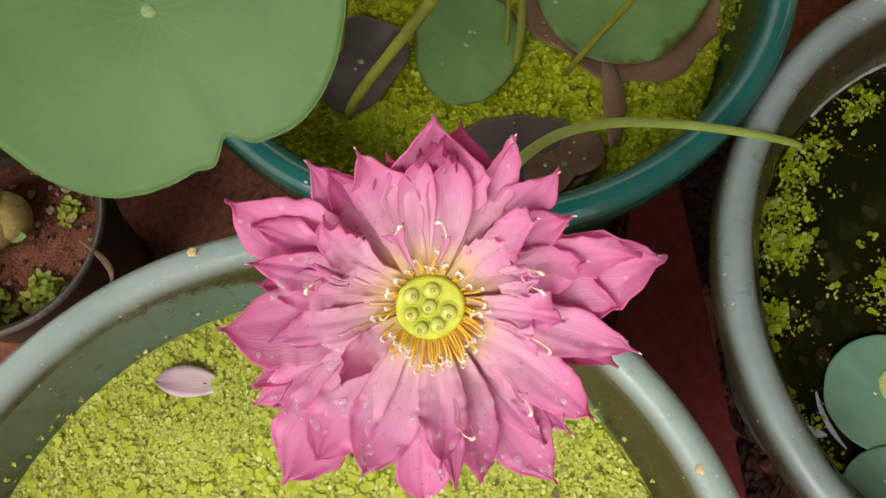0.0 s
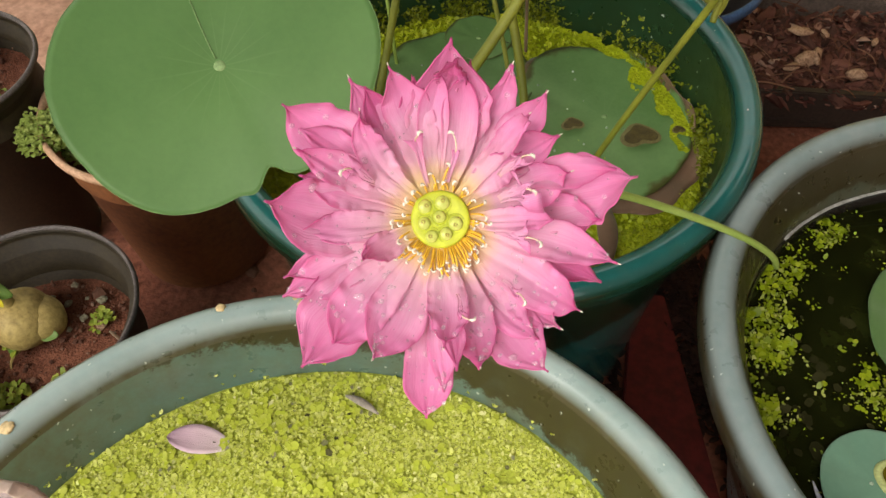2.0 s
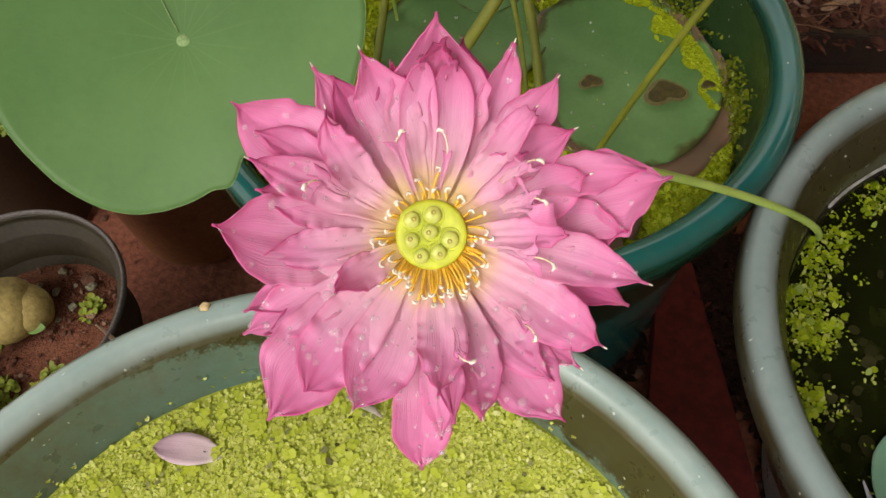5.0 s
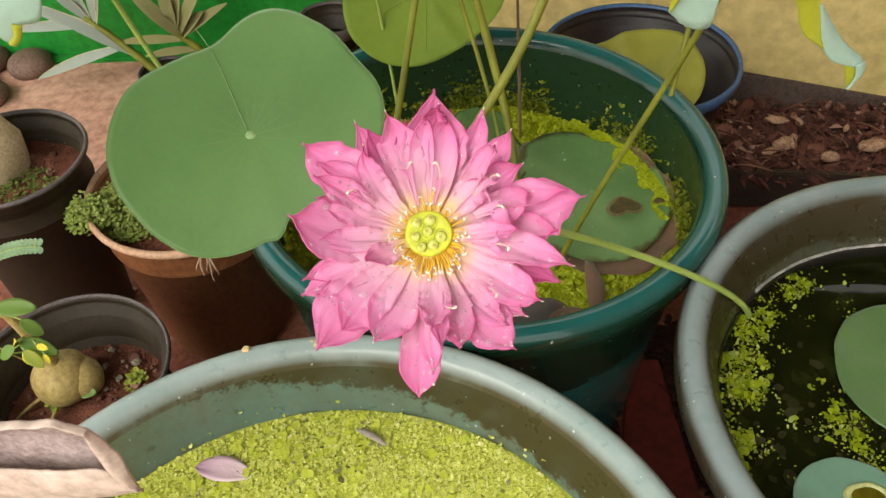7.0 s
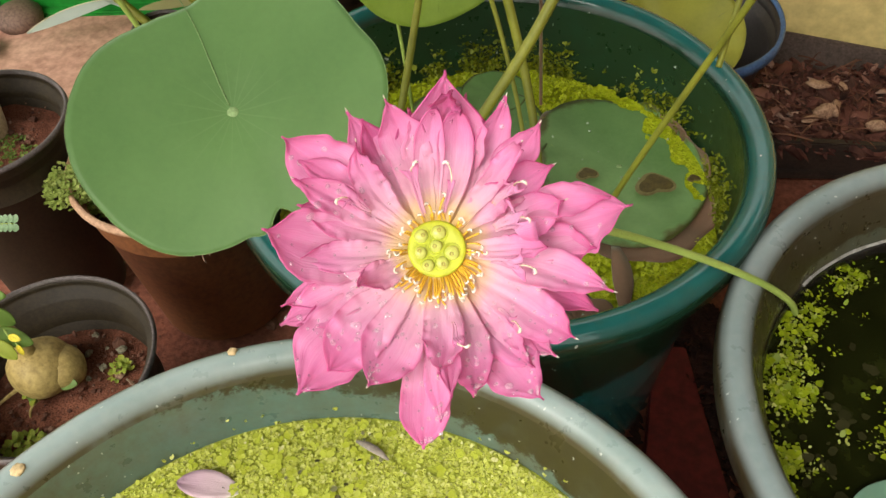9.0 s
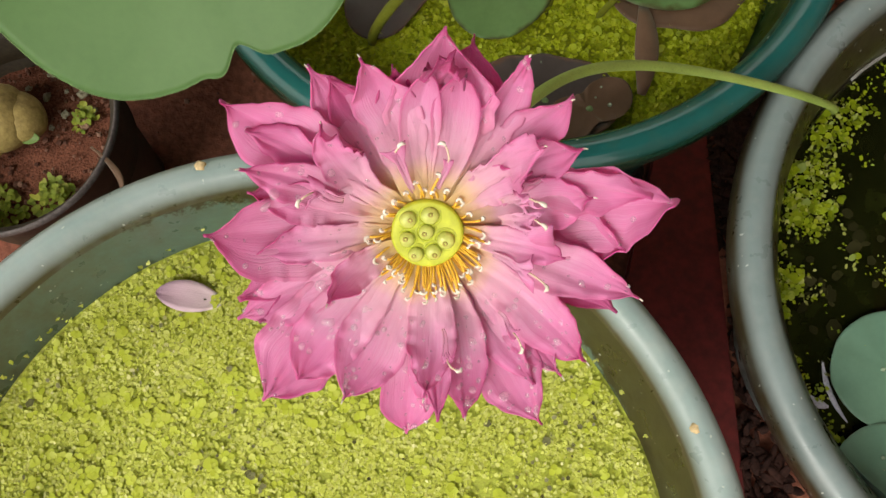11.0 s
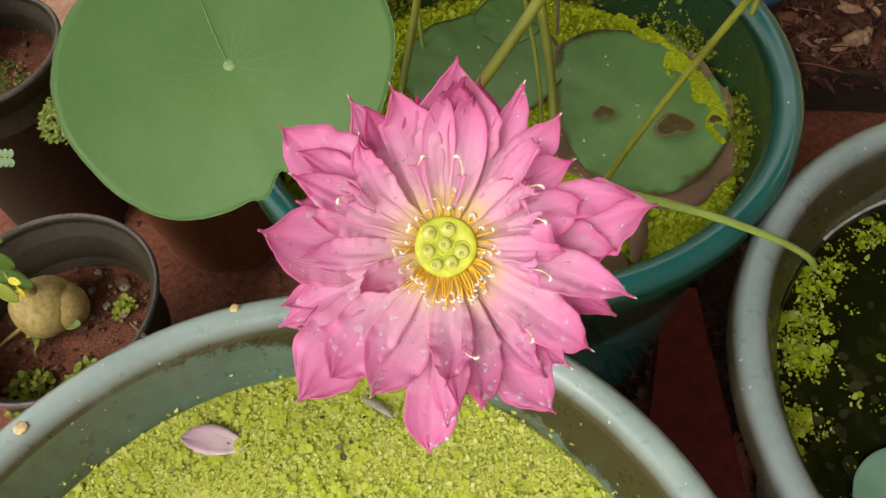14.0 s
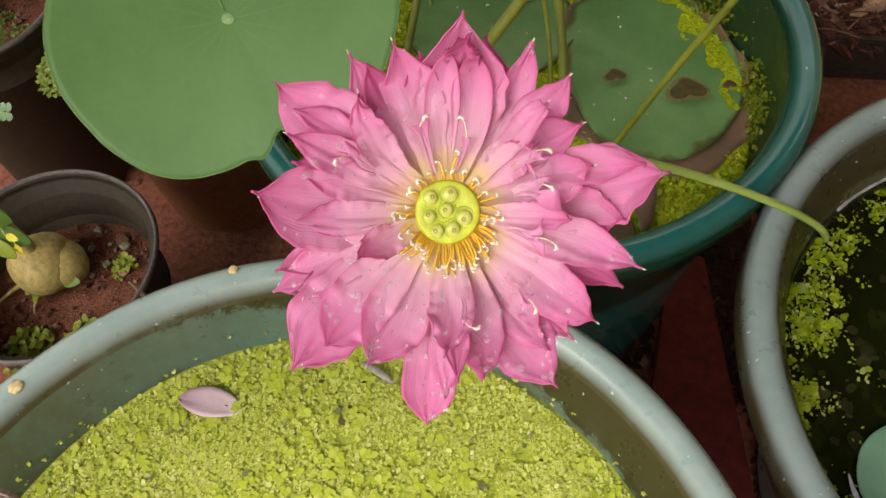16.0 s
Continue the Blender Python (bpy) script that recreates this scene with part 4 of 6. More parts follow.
def petal(tip, mid, width, rootz=-9.0, cup=0.35, roll=0.0, blunt=0.25, wave=0.7, wet=0, white=False, deep=False, curl=0.0, crease=1.0, root=None):
    """One petal. tip, mid: its point and the middle of its widest place, in millimetres from the pod's top; width: across there."""
    rng = random.Random(int(tip[0] * 7 + tip[1] * 13 + width * 101))
    az = math.atan2(mid[1], mid[0])
    rootz = rootz if rootz < -9.5 else 0.5 * rootz
    p0, pm, p1 = Vector((10.0 * cos(az), 10.0 * sin(az), rootz)) * 0.001, Vector(mid) * 0.001, Vector(tip) * 0.001
    p0 = Vector(root) * 0.001 if root else p0
    peak = (pm - p0).length / ((pm - p0).length + (p1 - pm).length)
    n, m = 52, 22
    line = []
    for i in range(n + 1):
        t = i / n
        line.append(p0 * ((t - peak) * (t - 1) / peak) + pm * (t * (t - 1) / (peak * (peak - 1))) + p1 * (t * (t - peak) / (1 - peak)))
    verts, uvs, faces, normals = [], [], [], []
    ph, ph2 = rng.uniform(0, 6.28), rng.uniform(0, 6.28)
    fat_l, fat_r, sway, key = rng.uniform(0.93, 1.09), rng.uniform(0.93, 1.09), rng.uniform(-1, 1), rng.uniform(0, 90)
    for i, p in enumerate(line):
        s = i / n
        d = (line[min(i + 1, n)] - line[max(i - 1, 0)]).normalized()
        side = Vector((0, 0, 1)).cross(d).normalized()
        up = d.cross(side).normalized()
        turn = Matrix.Rotation(radians(roll) * s, 3, d)
        side, up = turn @ side, turn @ up
        # outline: narrow claw, wide shoulder, drawn-out point
        claw = 0.40 + 0.60 * sin(pi / 2 * min(1.0, s / peak)) ** 1.2
        top = min(1.0, (1 - s) / (1 - peak))
        spike = 0.09 * (1 - 0.8 * blunt)
        core = max(0.0, (top - 1.5 * spike) / (1 - 1.5 * spike))
        point = (1 - spike) * sin(pi / 2 * core) ** (1.14 - 0.70 * blunt) + spike * min(1.0, top / 0.25)
        w = 0.0005 * width * claw * point + 0.00015
        wl = w * fat_l * (1 + 0.05 * sin(6 * s + ph) + 0.22 * wave * noise.noise((s * 5.0, key, 0.0)) + 0.16 * wave * s * noise.noise((s * 15, key, 3.0)))
        wr = w * fat_r * (1 + 0.05 * sin(5 * s + ph2) + 0.22 * wave * noise.noise((s * 5.0, key, 5.0)) + 0.16 * wave * s * noise.noise((s * 15, key, 8.0)))
        p = p + side * 0.0008 * sway * sin(pi * s)
        for k in range(m + 1):
            u = -1 + 2 * k / m
            ww = wl if u < 0 else wr
            z = 0.8 * cup * w * (abs(u) ** 1.9) * min(1.0, 0.2 + 1.6 * s) - 0.07 * w * math.exp(-(u * 5) ** 2) * min(1.0, 2 * s)
            z += 0.0046 * wave * (abs(u) ** 2.0) * noise.noise((s * 4.5 + ph, 2.0 if u > 0 else 7.0, key)) * min(1, 3 * s)
            z += 0.0030 * wave * (abs(u) ** 2.5) * noise.noise((s * 12 + ph2, 3.0 if u > 0 else 9.0, key)) * min(1, 3 * s)
            z += 0.001 * curl * max(0, s - 0.72) ** 1.5 * 9
            z += 0.0007 * noise.noise((u * 1.4 + key, s * 2.6, 1.0)) * min(1, 2.5 * s)
            z += 0.00024 * sin(u * 11 + 2.0 * sin(4 * s + ph)) * (1.15 - s) * min(1.0, 2 * s)
            z += 0.0012 * wave * abs(u) ** 5 * noise.noise((s * 34, 4.0 if u > 0 else 6.0, key)) * min(1, 2 * s)
            z += 0.00045 * crease * max(0.0, u * sway) ** 1.5 * sin(62 * s + 5 * u) * max(0.0, s - 0.45)
            fold = 1 - abs(noise.noise((u * 1.6 + key, s * 2.2 + ph, 2.0))) * 2.6
            z += 0.00055 * crease * fold * min(1, 2.2 * s)
            verts.append(p + side * ww * u + up * z)
            uvs.append((0.5 + 0.5 * u, 0.6 + 0.4 * s if root else s))
            normals.append(up)
    for i in range(n):
        for k in range(m):
            a = i * (m + 1) + k
            faces.append((a, a + 1, a + m + 2, a + m + 1))
    ob = part("petal", mesh_of("petal", verts, faces, M_PETAL_DEEP if deep else M_PETAL, uvs), flower, "deep pink petal" if deep else "")
    thicken(ob, 0.0004)
    for _ in range(int(wet * 3.4)):
        i, k = rng.randrange(int(n * 0.35), n - 1), rng.randrange(1, m)
        j = i * (m + 1) + k
        q = verts[j].lerp(verts[j + 1], rng.random())
        nrm = (verts[j + 1] - verts[j]).cross(verts[j + m + 1] - verts[j]).normalized()
        drops.append((q, nrm if nrm.dot(normals[j]) > 0 else -nrm, 0.00074 * math.exp(rng.gauss(0.0, 0.42))))
    if white:
        end = verts[n * (m + 1) + m // 2]
        d = (line[n] - line[n - 2]).normalized()
        pts = [end - d * 0.0008, end + d * 0.0005 + Vector((0, 0, 0.0003)), end + d * 0.0012 + Vector((0, 0, 0.0009))]
        part("anther_tip", tube("anther_tip", pts, [0.00018, 0.0003, 0.00018], M_ANTHER, 6), ob, "white anther tip")
    return ob


# outermost whorl
petal((-62, 41, 10), (-46, 30, 3), 24, -13, 0.50, wave=1.1, wet=6, crease=2)
petal((-55, 32, 9), (-42, 26, 5), 13, -11, 0.5, wave=1.4, crease=2)
petal((-31, 49, 10), (-25, 40, 2), 13, -12, deep=True)
petal((-12.6, 53, 12), (-11, 42, 1), 14, -12, deep=True)
petal((1, 66, 21), (1, 50, 2), 32, -13, 0.75, wet=3)
petal((9.5, 62, 5), (8, 46, -4), 28, -14, 0.4, deep=True)
petal((75, 18, 11), (57, 13, 0), 27, -13, 0.62, wave=1.1, wet=7, crease=2)
petal((66, 20, 14), (50, 20, 7), 12, -10, 0.55, roll=18, wave=1.2, crease=1.5)
petal((64, -23, 3), (45, -15, -5), 15, -12, deep=True)
petal((41, -57, 19), (30, -46, 5), 23, -13, wet=18)
petal((-3, -79, -6), (-2.5, -64, -6), 19, -13, 0.40, blunt=0.40, wet=18, wave=0.4)
petal((-51, -58, 10.5), (-40, -44, 4), 28, -13, wet=14, wave=0.7)
petal((-60, -25, 3), (-44, -18, -3), 14, -12)
petal((-53, -32, 5), (-40, -26, -4), 14, -12, deep=True)
petal((-47, -44, 4.5), (-36, -32, -2), 14, -12, deep=True)
petal((-65, 3, 21), (-51, 0, 7), 29, -13, 0.45, wet=7)
petal((62, 1, 9), (50, 2, -3), 21, -12, 0.40, blunt=0.4, wet=6)
# short petals that fill the gaps underneath
petal((42, 30, -1), (30, 22, -6), 22, -14, deep=True)
petal((27, 46, -1), (19, 33, -6), 18, -14, deep=True)
petal((-50, 18, -1), (-36, 13, -6), 20, -14, deep=True)
petal((16, -51, -4), (11, -36, -7), 18, -14, deep=True)
petal((-21, -52, -4), (-15, -37, -7), 18, -14, deep=True)
petal((52, -33, -1), (37, -24, -6), 18, -14, deep=True)
# second whorl
petal((3.5, -68, -4.0), (2.5, -51, -3.0), 11, -11, 0.3, blunt=0.3, wet=10, wave=0.4)
petal((-37, 52, 10.5), (-25, 35, 0.5), 19.5, -8, 0.32, wet=6, white=True)
petal((-22, 56, 15), (-15.5, 43, 6.5), 17.5, -5, 0.38, wet=5, white=True)
petal((25, 59, 14), (20, 44, 3.5), 13.5, -6, 0.60, roll=20, wet=5, white=True)
petal((38, 48, 16), (31, 39, 5), 15, -8, 0.50, roll=10, wet=3, white=True)
petal((44, 33, 11), (35, 29, 3.5), 15, -8, 0.40, wet=2, white=True)
petal((49, 19, 12.5), (38, 14.5, 2.5), 17, -7, 0.40, blunt=0.4, wet=3, white=True)
petal((69, -15.6, 7), (46, -8, 3.5), 17, -7, 0.45, roll=-10, wet=9, white=True)
petal((37, -45, 14), (27, -36, -1), 15, -10, 0.32, wet=5)
petal((46, -41, 15), (36, -33, 1.5), 15, -9, 0.32, wet=9, white=True)
petal((52.5, -34, 17.5), (40, -26, 4), 18.5, -6, 0.30, blunt=0.5, wet=15, white=True)
petal((6.7, -57, 20), (6, -46, 9), 9, -9, 0.5)
petal((15.4, -56, 18), (15, -43, 2.5), 17, -7, 0.34, blunt=0.45, wet=17, white=True)
petal((-24.5, -54, 14), (-17, -40, 3.5), 24, -6, 0.32, blunt=0.6, wet=17, white=True, wave=0.4)
petal((-39.6, -49, 11), (-30, -36, 4), 22, -6, 0.30, blunt=0.8, wet=17)
petal((-60, -32, 3.6), (-43, -22, 1), 18, -7, 0.32, wet=13)
petal((-55, -7, 9), (-36, -4.5, 1), 13, -6, 0.40, wet=4)
petal((-54, 14, 12), (-43, 11, 5), 14, -7, 0.40, wave=1.0)
petal((-55, 23, 18.5), (-40, 18, 7), 13.5, -7, 0.50, roll=-12, wet=6, white=True, wave=0.8)
# inner whorl
petal((1.5, -49, 19.5), (3, -36, 5), 16, -5, 0.38, blunt=0.4, wet=6, white=True)
petal((-32, 37.6, 19), (-28, 25, 8), 12.5, -5, 0.45, wave=1.2, wet=4, white=True)
petal((-2, 53, 16), (-4.6, 40, 5.0), 13, -3, 0.50, blunt=1.0, wave=0.2, crease=0.3)
petal((5.5, 53, 15), (6.6, 41, 5.4), 14, -2, 0.50, blunt=1.0, wave=0.2, crease=0.3)
petal((4, 58, 19), (2.5, 54, 15), 11, -6, 0.8, blunt=0.7, wave=2.2, deep=True, crease=2, root=(1.5, 49, 9))
petal((30, 37.5, 28), (24.7, 32, 14), 10, -4, 0.5, wave=1.2, white=True)
petal((30, 26, 13), (22, 20, 3), 13, -4, 0.45, blunt=0.3, wave=0.9)
petal((42, 0, 16), (31, 0, 6), 11, -4, 0.45, roll=-18, blunt=0.5)
petal((-30, -18.5, 19), (-23, -12, 6), 12, -2, 0.35, blunt=0.5, wave=0.5, white=True, curl=1.0)


def petaloid(az, reach, rise, width, flare, ragged=0.0, hook=1.0, start=11.0, low=-4.0):
    """A stamen half turned into a petal: a rolled pink gutter that opens at its end, with a white club on a thread."""
    rng = random.Random(int(az * 3 + reach))
    n, m = 20, 12
    line = bezier([polar(az, start, low), polar(az + 2, start + (reach - start) * 0.4, low + (rise - low) * 0.4), polar(az - 2, start + (reach - start) * 0.75, rise * 0.8), polar(az, reach, rise)], n + 1)
    verts, uvs, faces = [], [], []
    for i, p in enumerate(line):
        s = i / n
        d = (line[min(i + 1, n)] - line[max(i - 1, 0)]).normalized()
        side = Vector((0, 0, 1)).cross(d).normalized()
        up = d.cross(side)
        w = 0.0005 * width * (0.35 + 0.45 * s + flare * max(0.0, s - 0.7) * 2.4)
        bend = radians(58) * (1 - 0.55 * max(0.0, s - 0.6) / 0.4)
        for k in range(m + 1):
            u = -1 + 2 * k / m
            t = u * bend
            out = ragged * 0.004 * noise.noise((u * 2.6 + az, s * 3, 1.0)) * s + 0.0022 * flare * max(0.0, s - 0.8) * 5 * abs(u) ** 2 * (0.6 + noise.noise((u * 3 + az, 2.0, 0.0)))
            lip = max(0.0, s - 0.75) * 4 * abs(u) ** 3 * flare
            verts.append(p + side * w * (sin(t) + 0.5 * lip * u) + up * (w * (1 - cos(t)) * (1 - 0.8 * lip) + ragged * 0.003 * noise.noise((u * 2 + az, s * 4, 5.0)) * s) + d * out)
            uvs.append((0.5 + 0.5 * u, 0.24 + 0.50 * s))
    for i in range(n):
        for k in range(m):
            a = i * (m + 1) + k
            faces.append((a, a + 1, a + m + 2, a + m + 1))
    ob = part("petaloid", mesh_of("petaloid", verts, faces, M_PETAL, uvs), flower, "curled narrow petaloid")
    thicken(ob, 0.0004)
    d = (line[-1] - line[-4]).normalized()
    side = Vector((0, 0, 1)).cross(d).normalized() * rng.choice((-1, 1))
    tip = line[-1] - d * 0.001
    thread = [tip, tip + d * 0.0016 * hook + Vector((0, 0, 0.0012)), tip + d * 0.0032 * hook + side * 0.0006 + Vector((0, 0, 0.0018)), tip + d * 0.0044 * hook + side * 0.0014 + Vector((0, 0, 0.0016))]
    part("thread", tube("thread", thread, 0.00032, M_THREAD, 6), ob, "pale thread")
    end = thread[-1]
    pts = [end, end + d * 0.0010 + side * 0.0006, end + d * 0.0012 + side * 0.0016, end + d * 0.0004 + side * 0.0024]
    part("anther_tip", tube("anther_tip", pts, [0.00035, 0.00062, 0.00068, 0.0003], M_ANTHER, 7), ob, "white anther tip")


petaloid(111, 31.5, 11, 5.4, 1.1, 0.3, 0.3, 14, -2)
petaloid(79.5, 26.5, 7, 4.0, 0.5, 0.1, 1.6, 14, -2)
petaloid(154.7, 38.5, 16, 6, 1.2, 0.8, 1.0, 29, 9)
petaloid(-12, 33, 12, 7, 1.3, 0.7, 1.4, 22, 3)
petaloid(20, 34, 14, 11, 1.4, 1.6, 0.4, 24, 6)
petaloid(38, 35, 26, 7, 0.9, 0.9, 1.0, 27, 13)
petaloid(-43.5, 41, 12, 4, 0.8, 0.5, 1.0, 34, 6)
petaloid(-77, 38, 15, 4, 0.7, 0.4, 1.0, 30, 9)


def stamen(az, reach, rise, seed):
    """A flat-lying amber thread that ends in a small white hook."""
    rng = random.Random(seed)
    lean = rng.gauss(0, 4)
    line = bezier([polar(az, 10.4, -3.2), polar(az, 11 + (reach - 11) * 0.45, rise * 0.6 - 0.2), polar(az + 0.5 * lean, 11 + (reach - 11) * 0.8, rise + 0.3), polar(az + lean, reach, rise)], 9)
    ob = part("stamen", tube("stamen", line, [0.00036] * 5 + [0.00040, 0.00046, 0.00044, 0.00034], M_FILAMENT, 6), flower, "amber filament")
    tip, d = line[-1], (line[-1] - line[-2]).normalized()
    hook = (Vector((-d.y, d.x, 0)) * rng.choice((-1, 1)) + Vector((0, 0, rng.uniform(0.1, 0.7)))).normalized()
    size = rng.uniform(0.6, 1.1)
    pts = [tip - d * 0.0003, tip + d * 0.0008 * size, tip + (d * 0.0014 + hook * 0.0006) * size, tip + (d * 0.0013 + hook * 0.0014) * size, tip + (d * 0.0006 + hook * 0.0019) * size]
    part("anther_tip", tube("anther_tip", pts, [0.00025, 0.00045, 0.00056, 0.00050, 0.00022], M_ANTHER, 7), ob, "white anther tip")


rs = random.Random(5)
for i in range(46):
    stamen(-158 + 138 * (i + rs.random()) / 46, rs.choice((rs.uniform(15, 19), rs.uniform(18, 23))), rs.uniform(-0.8, 3.2), i)
for i in range(12):
    stamen(25 + 140 * (i + rs.random()) / 12, rs.uniform(13.2, 15.5), rs.uniform(0, 2), 100 + i)
for i in range(12):
    stamen(rs.choice((rs.uniform(-20, 22), rs.uniform(162, 202))), rs.uniform(13.5, 19), rs.uniform(0, 3), 200 + i)
stamen(89, 20, 5, 301)
stamen(98, 17.5, 3, 302)

# the pod: a cone with a flat, slightly dished top and carpels set in pits
pod = part("seed_pod", lathe("seed_pod", [(0.0, -0.020), (0.006, -0.019), (0.0082, -0.012), (0.0102, -0.005), (0.0113, -0.0018), (0.0116, -0.0004), (0.0113, 0.0006), (0.0104, 0.0009), (0.0085, 0.0006), (0.004, 0.0004), (0.0, 0.0004)], M_POD, 48, 0.01, 4), flower, "yellow-green seed pod")
for cx, cy, size, turn in ((-0.55, 0.40, 1.05, 20), (0.04, 0.55, 1.1, 80), (-0.03, 0.07, 0.95, 200), (0.52, -0.14, 1.1, 250), (-0.55, -0.17, 0.95, 140), (-0.28, -0.60, 0.95, 190), (0.20, -0.50, 1.0, 300)):
    at = Vector((cx, cy, 0)) * 0.0116
    part("carpel_pit", lathe("carpel_pit", [(0.0020 * size, -0.0004), (0.0027 * size, 0.0001), (0.0031 * size, 0.0006), (0.0034 * size, 0.00075), (0.0039 * size, 0.0004)], M_PIT, 24, 0.03, 6), pod, "dark green pit edge", at)
    carpel = part("carpel", lathe("carpel", [(0.0023 * size, 0.0000), (0.0026 * size, 0.0008), (0.0026 * size, 0.0015), (0.0022 * size, 0.0022), (0.0014 * size, 0.0027), (0.0006 * size, 0.0028), (0.0, 0.0028)], M_CARPEL, 24, 0.02, int(turn)), pod, "pale green carpel", at)
    spot = part("stigma", lathe("stigma", [(0.0008, 0.0), (0.0009, 0.0004), (0.0006, 0.0006), (0.0003, 0.0003), (0.0, 0.0001)], M_STIGMA, 10), carpel, "brown stigma")
    spot.location = (0.0007 * cos(radians(turn)), 0.0007 * sin(radians(turn)), 0.0025)

# calyx end and the bent stalk, which rises out of the dark tub
inv = FLOWER_POSE.inverted()
stalk_line = [inv @ p for p in bezier([(-0.010, 0.079, 0.500), (0.054, 0.189, 0.425), (0.036, 0.219, 0.381), (0.248, 0.210, 0.333), (0.262, 0.261, 0.215)], 60)]
part("flower_stalk", tube("flower_stalk", [Vector((0, 0, -0.016))] + stalk_line, 0.0027, M_STALK, 12), flower, "bent light green prickly stalk")

lumps = []
for q, nrm, size in drops:
    v, f = blob_data((0, 0, 0), size, 0.55, int(size * 1e7), 0.08, 5, 8)
    rot = Vector((0, 0, 1)).rotation_difference(nrm).to_matrix()
    lumps.append(([q + rot @ x + nrm * size * 0.2 for x in v], f))
part("dew", mesh_of("dew", *joined(lumps), M_DROP), flower, "small clear water drops")["kind"] = "stuff"


# ---- standing lotus leaves and stalks ----
def big_leaf():
    t = thing("lotus_leaf", "large matte green standing lotus leaf on a stalk", "leaf", (-0.141, 0.218, 0.467))
    harm = ((0.0002, -0.0004), (0.0082, 0.0082), (0.0019, -0.0053), (0.0032, -0.0027), (0.0003, 0.0002), (-0.0010, 0.0002), (0.0, 0.0001), (0.0003, 0.0005), (0.0003, 0.0005))

    def shape(x, y, r, a, q):
        return -0.043 * x + 0.60 * y + r * r * (0.656 + 1.233 * cos(2 * a) + 0.621 * sin(2 * a)) - 0.0025 * math.exp(-(r / 0.02) ** 2) - 0.0016 * min(1.0, r / 0.075) ** 4 * math.exp(-((math.degrees(a) - 304) / 7) ** 2)
    blade = part("leaf_blade", round_leaf("leaf_blade", M_LEAF, 0.0804, harm, shape, 26, 240, 0.0015, (), ((-68, 6, 0.0045), (-56, 6.0, -0.0045), (-49, 4, 0.0020))), t)
    ring = [v.co.copy() for v in blade.data.vertices[-240:]]
    thicken(blade, 0.0007)
    part("leaf_edge", tube("leaf_edge", ring + ring[:1], 0.00026, M_VEIN, 5), t, "thin pale leaf edge")
    part("leaf_navel", lathe("leaf_navel", [(0.0, 0.0001), (0.0014, 0.0001), (0.0026, -0.0001), (0.0034, -0.0007)], M_NAVEL, 18, 0.06, 3), t, "pale leaf centre", Vector((0, -0.0004, -0.0018))).rotation_euler = (0.54, 0, 0)
    rib = []
    for i in range(16):
        r, a = 0.004 + 0.080 * i / 15, radians(125 - 4 * sin(i / 5))
        x, y = r * cos(a), r * sin(a)
        rib.append(Vector((x, y, shape(x, y, r, a, 0) + 0.0001)))
    part("leaf_vein", tube("leaf_vein", rib, [0.00055 - 0.00002 * i for i in range(16)], M_VEIN, 6), t, "pale main vein")
    stalk = [Vector(p) - Vector((-0.141, 0.218, 0.467)) for p in bezier([(-0.141, 0.219, 0.463), (-0.15, 0.27, 0.40), (-0.13, 0.33, 0.30), (-0.125, 0.335, 0.20)], 24)]
    part("leaf_stalk", tube("leaf_stalk", stalk, 0.0034, M_STALK, 10), t, "green prickly stalk")


big_leaf()


def stalk(label, cp, r0, r1, material=M_STALK_OLD, name="lotus_stalk"):
    line = bezier(cp, 36)
    return single(name, tube(name, line, [r0 + (r1 - r0) * i / 35 for i in range(36)], material, 10), label, "stalk", "lotus stalks")


stalk("upright olive-green prickly lotus stalk", [(-0.0950, 0.3352, 0.1989), (-0.0717, 0.4350, 0.2975), (-0.0443, 0.4355, 0.4294), (-0.0256, 0.4909, 0.5426)], 0.0036, 0.0030)
stalk("thick bent olive-green lotus stalk", [(0.0433, 0.3207, 0.1966), (0.0771, 0.3649, 0.2660), (0.0298, 0.4738, 0.3646), (-0.0488, 0.4728, 0.6319)], 0.0038, 0.0040)
stalk("thin olive stalk beside a thick one", [(0.0400, 0.3400, 0.1980), (0.0600, 0.3900, 0.2800), (0.0150, 0.4700, 0.3700), (-0.0680, 0.4800, 0.6300)], 0.0020, 0.0020)
stalk("leaning olive-green lotus stalk", [(-0.0824, 0.2968, 0.1995), (-0.0683, 0.2045, 0.4166), (0.1206, 0.3567, 0.4265), (0.0781, 0.4000, 0.6759)], 0.0036, 0.0040)
stalk("thin dead brown stalk", [(0.062, 0.535, 0.205), (0.056, 0.545, 0.32), (0.046, 0.55, 0.50)], 0.0018, 0.0015, M_LEAF_BROWN)
stalk("thin green leaf stalk", [(-0.072, 0.510, 0.205), (-0.080, 0.515, 0.34), (-0.090, 0.50, 0.44)], 0.0018, 0.0016, M_STALK)


